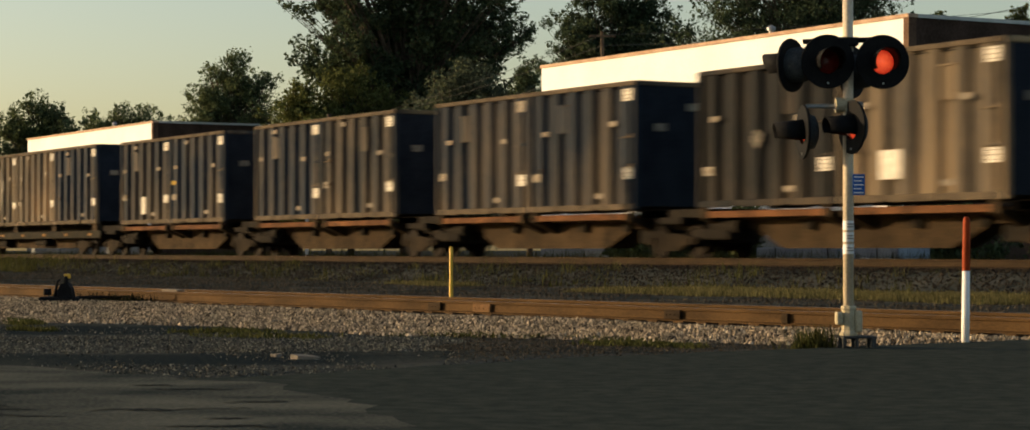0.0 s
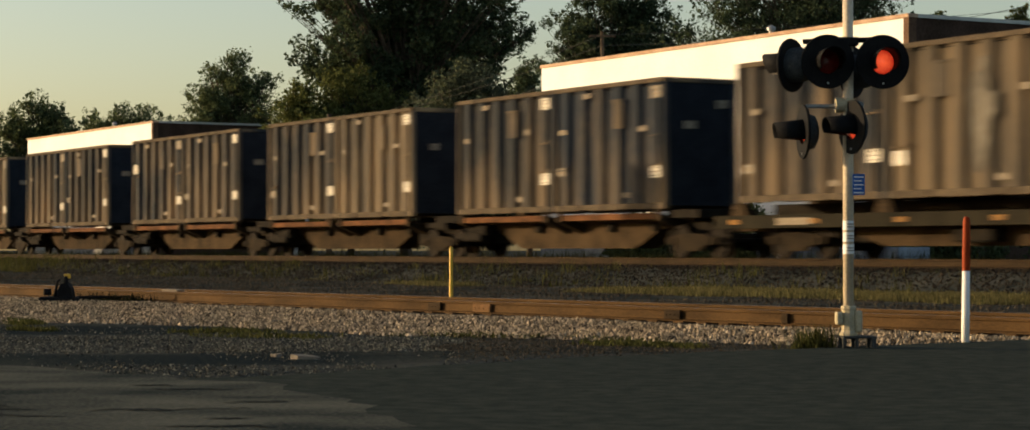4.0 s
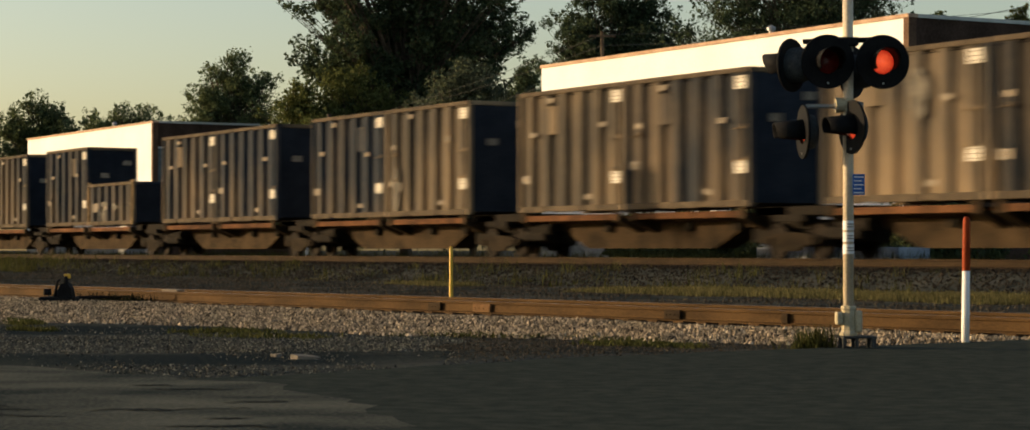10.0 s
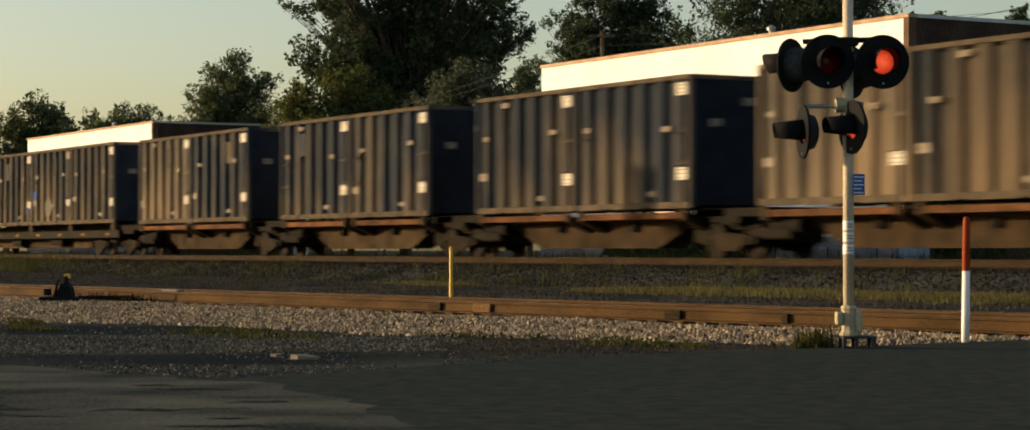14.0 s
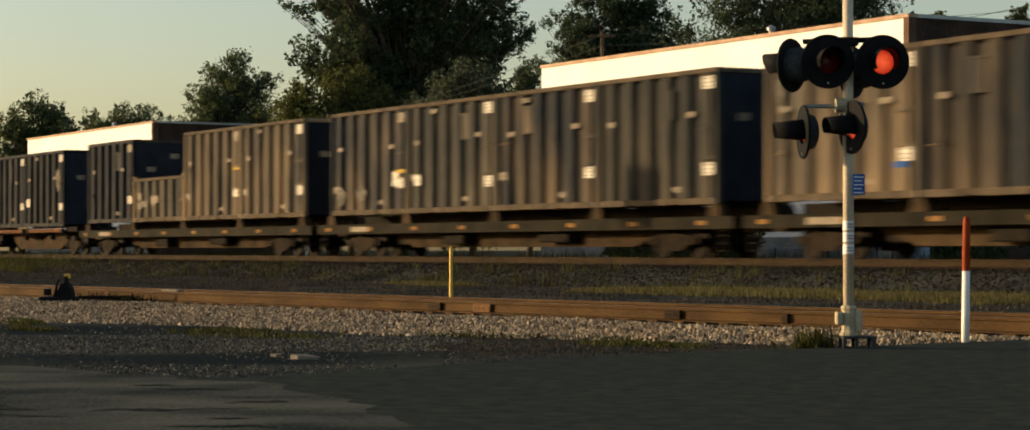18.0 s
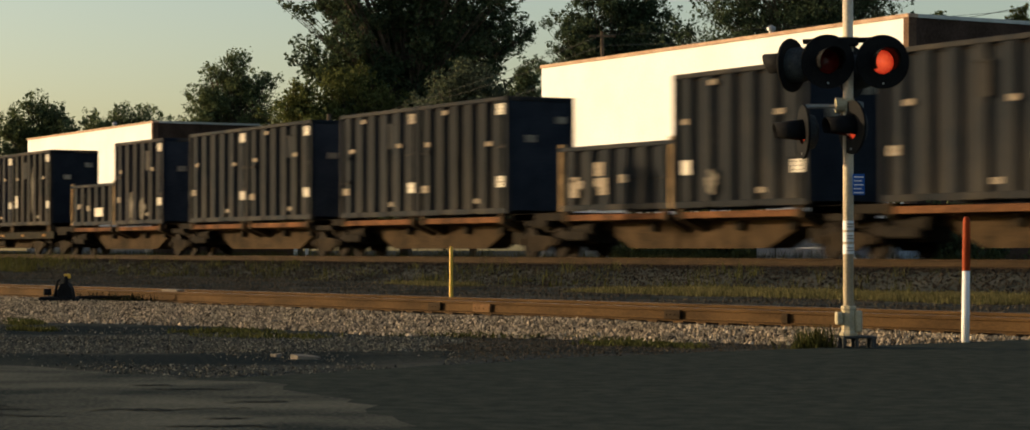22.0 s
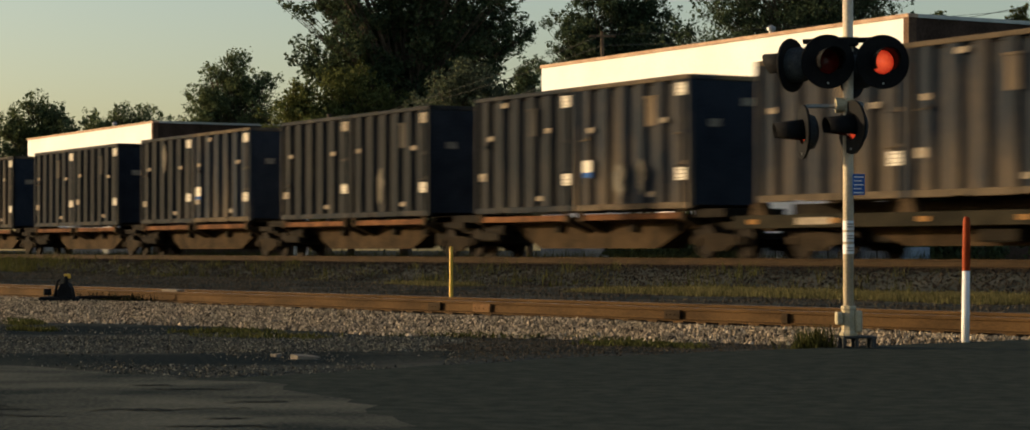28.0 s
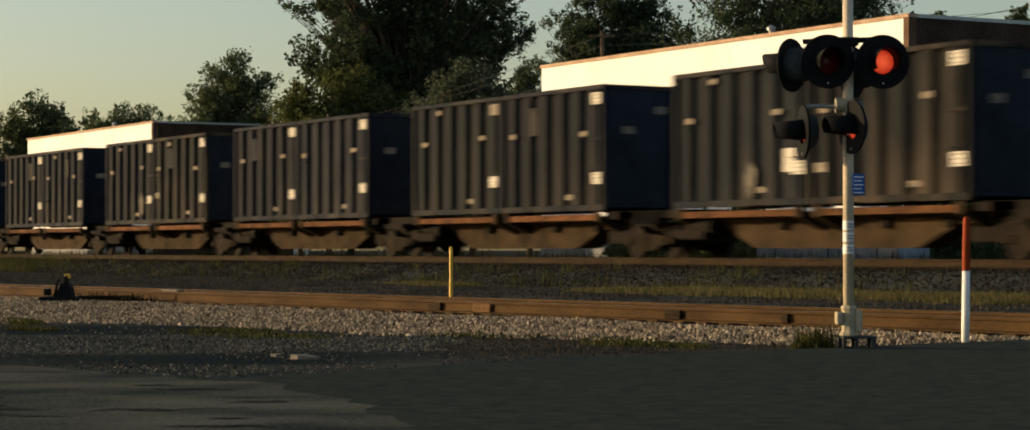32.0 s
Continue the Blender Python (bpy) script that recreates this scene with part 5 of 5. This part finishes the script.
    for z0, z1 in ((0.905, 0.975), (1.02, 1.09), (1.13, 1.20)):
        bm = lathe(bmesh.new(), [(0.0515, z0 - 0.01), (0.0525, z0 - 0.01), (0.0525, z1 + 0.01), (0.0515, z1 + 0.01)], 20)
        band = part("mast_label", bm, M_SIGNWHITE, s, "white band with dark print")
        for i in range(2):
            zz = z0 + 0.015 + 0.025 * i
            part("print_bar", box(bmesh.new(), -0.02, 0.042, -0.0545, -0.045, zz, zz + 0.012), M_BARS, band)
    return left, right


LEFT_DRUM, RIGHT_DRUM = crossing_signal()


def marker_posts():
    p = tagged(empty("marker_post", pose(-17.45, 15.07, 0.0, 0, 1.2, 0)), "white marker post with red top beside the gravel", "marker post")
    part("shaft", tube(bmesh.new(), (0, 0, -0.2), (0, 0, 0.78), 0.041, 0.039, 16), M_WPOST, p, "white plastic lower shaft", smooth=True)
    part("red_top", lathe(bmesh.new(), [(0.039, 0.74), (0.041, 0.755), (0.037, 1.23), (0.032, 1.265), (0.02, 1.285), (0.0, 1.287)], 16), M_RED, p, "faded red plastic sleeve", smooth=True)
    y = tagged(empty("cable_marker", pose(-37.06, 19.6, 0.0)), "thin yellow buried-cable marker post in the grass", "marker post")
    part("shaft", lathe(bmesh.new(), [(0.034, -0.2), (0.034, 0.98), (0.026, 1.01), (0.0, 1.015)], 12), M_YELLOW, y, smooth=True)


marker_posts()


def switch_stand():
    s = tagged(empty("switch_stand", pose(-41.2, 13.5, 0.0, 0, 0, 60.5)), "low black switch stand beside the siding rail", "switch stand")
    part("base_timber", box(bmesh.new(), -0.42, 0.26, -0.25, 0.25, -0.1, 0.07, 0.02), M_BLACK, s)
    part("gear_box", prism(bmesh.new(), [(-0.10, 0.07), (0.20, 0.07), (0.18, 0.22), (0.11, 0.33), (-0.02, 0.31), (-0.08, 0.20)], -0.15, 0.15), M_BLACK, s)
    part("spindle", tube(bmesh.new(), (0.05, 0, 0.28), (0.05, 0, 0.46), 0.05, 0.04, 10), M_BLACK, s)
    part("lever", tube(tube(bmesh.new(), (-0.16, 0, 0.07), (-0.11, 0, 0.36), 0.030, 0.024, 8), (-0.11, 0, 0.36), (-0.05, 0, 0.40), 0.024, 0.02, 8), M_BLACK, s)
    part("target_blade", box(tube(bmesh.new(), (0.06, 0, 0.40), (0.10, 0.0, 0.50), 0.02, 0.02, 8), 0.02, 0.14, -0.008, 0.008, 0.42, 0.5, 0.005), M_YELLOW, s, "small worn yellow target")
    part("lever_pocket", box(bmesh.new(), -0.36, -0.24, -0.1, 0.1, 0.10, 0.22, 0.02), M_BLACK, s)
    part("throw_rod", tube(bmesh.new(), (0.2, 0.3, 0.05), (2.0, 1.6, 0.05), 0.025, 0.025, 8), M_BLACK, s)
    return s


switch_stand()


def litter():
    """Flat stones, scraps and the pale board on the rail."""
    spots = [(-18.4, 8.26, 0.13, 0.07, 0.03), (-18.9, 8.2, 0.06, 0.06, 0.025), (-27.9, 12.05, 0.11, 0.10, 0.03), (-25.4, 11.9, 0.07, 0.08, 0.03), (-31.0, 14.8, 0.06, 0.1, 0.03), (-18.4, 16.3, 0.10, 0.06, 0.02)]
    for i, (x, y, a, b, h) in enumerate(spots):
        rng = random.Random(i)
        bm = bmesh.new()
        n = 9
        ring = [(a * rng.uniform(0.75, 1.1) * math.cos(2 * math.pi * k / n), (a * 0.6) * rng.uniform(0.75, 1.1) * math.sin(2 * math.pi * k / n)) for k in range(n)]
        prism(bm, ring, -0.02, h, "xy")
        ob = part("flat_stone", bm, M_PALESTONE)
        ob.matrix_basis = pose(x, y, ground_z(x, y) + 0.005, rng.uniform(-6, 6), rng.uniform(-6, 6), 60 + rng.uniform(-20, 20))
        tagged(ob, "pale flat broken stone lying on the dirt", "stone", "loose flat stones")
    ob = part("board", box(bmesh.new(), -0.3, 0.3, -0.08, 0.08, 0.0, 0.035, 0.006), M_PALESTONE)
    ob.matrix_basis = pose(-40.1, siding_y(-40.1) - 0.6, 0.172, 0, 0, 7.6)
    tagged(ob, "pale weathered board lying across the rail head", "board")


M_PALESTONE = material("pale_stone", (0.12, 0.105, 0.085), (0.25, 0.215, 0.17), 0.85, 6.0, 50.0, 0.4)
litter()


# ---- grass and weeds ----
def grass(name, label, spots, mat, low, high, spread):
    """spots: tufts; each grows a handful of narrow bent blades."""
    rng = np.random.default_rng(11)
    verts, faces = [], []
    for x, y, s in spots:
        z = ground_z(x, y) - 0.01
        for _ in range(rng.integers(6, 11)):
            a = rng.uniform(0, 6.283)
            bx, by = x + rng.normal() * spread * s, y + rng.normal() * spread * s
            h = rng.uniform(low, high) * s
            lean = rng.uniform(0.1, 0.6) * h
            dx, dy = math.cos(a), math.sin(a)
            w = 0.006 + 0.006 * rng.random()
            k = len(verts)
            verts += [(bx - dy * w, by + dx * w, z), (bx + dy * w, by - dx * w, z), (bx + dx * lean * 0.4 - dy * w * 0.8, by + dy * lean * 0.4 + dx * w * 0.8, z + h * 0.6), (bx + dx * lean * 0.4 + dy * w * 0.8, by + dy * lean * 0.4 - dx * w * 0.8, z + h * 0.6), (bx + dx * lean, by + dy * lean, z + h)]
            faces += [(k, k + 1, k + 3, k + 2), (k + 2, k + 3, k + 4)]
    ob = mesh_part(name, verts, faces, mat)
    return tagged(ob, label, "grass", kind="stuff")


def grow():
    rnd = random.Random(21)
    strip = []
    while len(strip) < 7500:
        x = rnd.uniform(-75, -30)
        y = rnd.uniform(siding_y(x) + 2.0, 30.2)
        if not 1.0 < -x / y < 3.4:
            continue
        dens = 0.35 + 1.3 * noise.noise((x * 0.25, y * 0.4, 2)) + (0.55 if x > -45 else -0.95)
        near_bank = max(0.0, 1 - abs(y - 28.6) / 2.0)
        if rnd.random() < dens * near_bank:
            strip.append((x, y, rnd.uniform(0.6, 1.2)))
    grass("strip_grass", "dry yellow green grass strip between the two tracks", strip, M_GRASS, 0.04, 0.17, 0.12)
    lot = []
    while len(lot) < 800:
        x = rnd.uniform(-34, -16.8)
        y = rnd.uniform(7.5, 14.5)
        edge = pad_edge(x)
        if not 1.0 < -x / y < 3.3 or not -1.5 < y - edge < 0.4:
            continue
        if rnd.random() < 0.1 + 1.3 * noise.noise((x * 0.55, y * 0.5, 14)) - 0.12 * max(0.0, 0.492 * x + 0.870 * y):
            lot.append((x, y, rnd.uniform(0.35, 0.8)))
    grass("lot_grass", "short green weeds creeping through the lot gravel", lot, M_WEED, 0.04, 0.11, 0.07)
    bank = []
    while len(bank) < 700:
        x = rnd.uniform(-118, -36)
        y = rnd.uniform(29.5, 32.0)
        left = x < -95
        if rnd.random() < (0.9 if left else 0.25 + 0.6 * noise.noise((x * 0.3, 3, 1))):
            bank.append((x, y, rnd.uniform(0.7, 1.5) * (1.5 if left else 1)))
    grass("bank_weeds", "scattered weeds on the dark ballast bank", bank, M_WEED, 0.1, 0.3, 0.12)
    back = []
    while len(back) < 3600:
        x = rnd.uniform(-150, -44)
        y = rnd.uniform(39.0, 41.5)
        if rnd.random() < 0.45 + 0.9 * noise.noise((x * 0.16, 5, 3)):
            back.append((x, y, rnd.uniform(0.5, 1.2)))
    grass("line_weeds", "tall dark weeds behind the main line", back, M_WEED, 0.25, 0.6, 0.3)
    rail_weeds = []
    for k in range(170):
        x = -44.2 + 4.2 * rnd.random()
        rail_weeds.append((x, siding_y(x) - 0.98 - 0.25 * rnd.random(), rnd.uniform(0.6, 1.3)))
    grass("rail_weeds", "dark weeds growing against the siding rail", rail_weeds, M_WEED_DARK, 0.15, 0.30, 0.05)
    tuft = [(-17.3 + rnd.gauss(0, 0.07), 13.05 + rnd.gauss(0, 0.07), rnd.uniform(0.5, 1.0)) for _ in range(60)]
    grass("signal_weeds", "small weed tuft at the foot of the signal", tuft, M_WEED, 0.16, 0.36, 0.06)


M_WEED_DARK = leaf_material("dark_weed_leaf", (0.006, 0.008, 0.004), (0.016, 0.018, 0.008))
M_WEED = leaf_material("weed_leaf", (0.030, 0.037, 0.011), (0.082, 0.080, 0.026))
grow()


# ---- overhead line behind the tracks ----
def wire(a, b, sag, r, label, mat):
    """One round wire that hangs between two points."""
    a, b = Vector(a), Vector(b)
    side = (b - a).cross(Vector((0, 0, 1))).normalized()
    verts, faces, n, seg = [], [], 14, 6
    for i in range(n + 1):
        q = i / n
        p = a.lerp(b, q) - Vector((0, 0, sag * 4 * q * (1 - q)))
        verts += [tuple(p + side * (r * math.cos(6.2832 * k / seg)) + Vector((0, 0, r * math.sin(6.2832 * k / seg)))) for k in range(seg)]
    for i in range(n):
        faces += [(i * seg + k, i * seg + (k + 1) % seg, (i + 1) * seg + (k + 1) % seg, (i + 1) * seg + k) for k in range(seg)]
    return tagged(mesh_part("overhead_wire", verts, faces, mat), label, "wire", "overhead wires")


M_WIRE = material("weathered_wire", (0.07, 0.07, 0.065), (0.12, 0.115, 0.105), 0.6, 4.0, 30.0, 0.0)


def overhead_line():
    p = tagged(empty("utility_pole", pose(-107.5, 49.6, 0.0, 0, 0, 60.5)), "wooden utility pole with three grey transformers", "utility pole")
    part("pole", tube(bmesh.new(), (0, 0, -0.5), (0, 0, 8.1), 0.17, 0.12, 12), M_BARK, p)
    part("cross_arm", box(bmesh.new(), -1.6, 1.2, -0.06, 0.06, 7.35, 7.5, 0.01), M_BARK, p)
    for x in (-1.2, -0.2, 0.75):
        bm = lathe(bmesh.new(), [(0.0, 6.05), (0.24, 6.05), (0.26, 6.1), (0.26, 6.85), (0.22, 6.95), (0.0, 6.97)], 14, pose(x, -0.25, 0))
        t = part("transformer", bm, M_TRANSFORMER, p, "pale grey transformer can")
        part("bushing", tube(bmesh.new(), (x, -0.25, 6.95), (x, -0.25, 7.2), 0.05, 0.03, 8), M_GREY, t)
    for z0, z1 in ((7.4, 11.0), (7.3, 10.5), (6.2, 9.6)):
        wire((-107.45, 49.65, z0), (-89.3, 55.2, z1), 0.22, 0.010, "thin grey overhead wire rising from the utility pole", M_WIRE)


def roof_pole():
    """The next pole of the line, its head standing over the warehouse roof, and two wires that run on from it."""
    p = tagged(empty("utility_pole", pose(-89.3, 55.2, 0.0, 0, 0, 60.5)), "grey wooden utility pole head over the warehouse roof", "utility pole")
    part("pole", tube(bmesh.new(), (0, 0, -0.5), (0, 0, 11.15), 0.15, 0.08, 12), M_BARK, p)
    part("cross_arm", box(bmesh.new(), -0.6, 0.6, -0.05, 0.05, 10.9, 11.0, 0.01), M_BARK, p)
    for z0, z1 in ((11.0, 13.0), (10.5, 12.4)):
        wire((-89.3, 55.2, z0), (-74.0, 80.0, z1), 0.3, 0.010, "thin grey overhead wire over the warehouse roof", M_WIRE)


def yard_lamp():
    p = tagged(empty("yard_lamp", pose(-103.4, 46.5, 0.0, 0, 0, 60.5)), "slim white yard lamp post with a small square head", "lamp post")
    part("post", tube(bmesh.new(), (0, 0, -0.3), (0, 0, 6.7), 0.09, 0.075, 10), M_TRIM, p)
    part("lamp_housing", box(bmesh.new(), -0.34, 0.02, -0.16, 0.16, 6.45, 6.85, 0.04), M_TRIM, p)
    part("arm", tube(bmesh.new(), (0, 0, 6.6), (-0.2, 0, 6.62), 0.04, 0.04, 8), M_GREY, p)


yard_lamp()
def slab_stack():
    """Pale slabs stacked beside the main line, seen under the passing cars."""
    p = tagged(empty("slab_stack", pose(-53.4, 41.3, 0.2)), "low stack of pale blue grey concrete slabs", "slabs")
    for k, (z0, z1, a, b) in enumerate(((0.0, 0.29, -3.5, 3.5), (0.30, 0.55, -3.42, 3.46), (0.56, 0.83, -3.45, 3.4))):
        part("slab", box(bmesh.new(), a, b, -0.6 + 0.02 * k, 0.6, z0, z1, 0.02), M_SLAB, p)
    for x in (-2.4, 0.2, 2.5):
        part("strap", box(bmesh.new(), x - 0.03, x + 0.03, -0.608, -0.602, 0.0, 0.83), M_DARKGREY, p, "dark steel strap")


M_SLAB = material("pale_slab_concrete", (0.30, 0.33, 0.36), (0.46, 0.49, 0.52), 0.85, 1.5, 20.0, 0.2)
slab_stack()


def far_wires():
    """Two thin lines over the brick end of the warehouse, and the tall pole that holds them."""
    p = tagged(empty("utility_pole", pose(-74.0, 80.0, 0.0, 0, 0, 60.5)), "tall wooden utility pole behind the warehouse", "utility pole")
    part("pole", tube(bmesh.new(), (0, 0, -0.5), (0, 0, 14.9), 0.18, 0.12, 12), M_BARK, p)
    part("cross_arm", box(bmesh.new(), -1.2, 1.2, -0.06, 0.06, 14.4, 14.54, 0.01), M_BARK, p)
    q = tagged(empty("utility_pole", pose(-106.0, 86.0, 0.0, 0, 0, 60.5)), "wooden utility pole hidden among the trees", "utility pole")
    part("pole", tube(bmesh.new(), (0, 0, -0.5), (0, 0, 14.4), 0.18, 0.12, 12), M_BARK, q)
    for z0, z1, sag in ((14.15, 14.45, 0.25), (13.55, 13.85, 0.2)):
        wire((-106.0, 86.0, z0), (-74.0, 80.0, z1), sag, 0.016, "thin black overhead wire behind the warehouse roof", M_BLACK)


far_wires()
M_TRANSFORMER = material("pale_grey_enamel", (0.38, 0.42, 0.45), (0.5, 0.54, 0.56), 0.5, 4.0, 30.0, 0.1)
overhead_line()
roof_pole()


# ---- an unseen panel on a post, added to throw a shadow on the train ----
def shade_casters():
    q = tagged(empty("street_sign", pose(-76.4, 9.3, 0, 0, 0, -43)), "unseen grey panel on a tall post, added to cast shadow", "sign")
    part("post", tube(bmesh.new(), (0, 0, -0.5), (0, 0, 9.4), 0.06, 0.05, 10), M_GREY, q)
    part("panel", box(bmesh.new(), -0.65, 0.65, -0.06, -0.03, 7.6, 9.3, 0.01), M_GREY, q)


shade_casters()


def motions():
    times = [0, 4, 8, 12, 16, 20, 24, 28, 32]
    for thing, p, z in CARRIED:
        walk(thing, [(t, pose(HEAD - p + travelled(t), TRACK_Y, z)) for t in times])
    # the lamps flash in turn: a drum turns its glowing half to the front and back again
    beat, f = 1.282, 1.0 / FPS
    for drum, on, off in ((RIGHT_DRUM, 0.92, 0.33), (LEFT_DRUM, 0.33, 0.92)):
        events = sorted([(on + k * beat, 1) for k in range(-1, 26)] + [(off + k * beat, 0) for k in range(-1, 26)])
        events = [e for e in events if 0.1 < e[0] < 31.85]
        angle = 0 if events[0][1] == 0 else 180
        rows = [(0.0, pose(0, 0.03, 0, 0, 0, angle))]
        for t, lit in events:
            rows += [(t + (j - 2) * f, pose(0, 0.03, 0, 0, 0, angle + 45 * j)) for j in range(5)]
            angle += 180
        rows.append((32.0, pose(0, 0.03, 0, 0, 0, angle)))
        walk(drum, rows)
    # wheels roll with the train; all of them share one turning
    wheels = [o for thing, p, z in CARRIED for t in thing.children if t.name.startswith("truck") for o in t.children if o.name.startswith("wheelset")]
    for side in (-0.9, 0.9):
        alike = [o for o in wheels if abs(o.location.x - side) < 0.01]
        lead = alike[0]
        walk(lead, [(k * f, pose(side, 0, 0.457) @ Matrix.Rotation(travelled(k * f) / 0.457, 4, "Y")) for k in range(int(32 * FPS) + 1)])
        for o in alike[1:]:
            o.rotation_mode = "QUATERNION"
            o.animation_data_create()
            o.animation_data.action = lead.animation_data.action
            o.animation_data.action_slot = lead.animation_data.action_slot


motions()
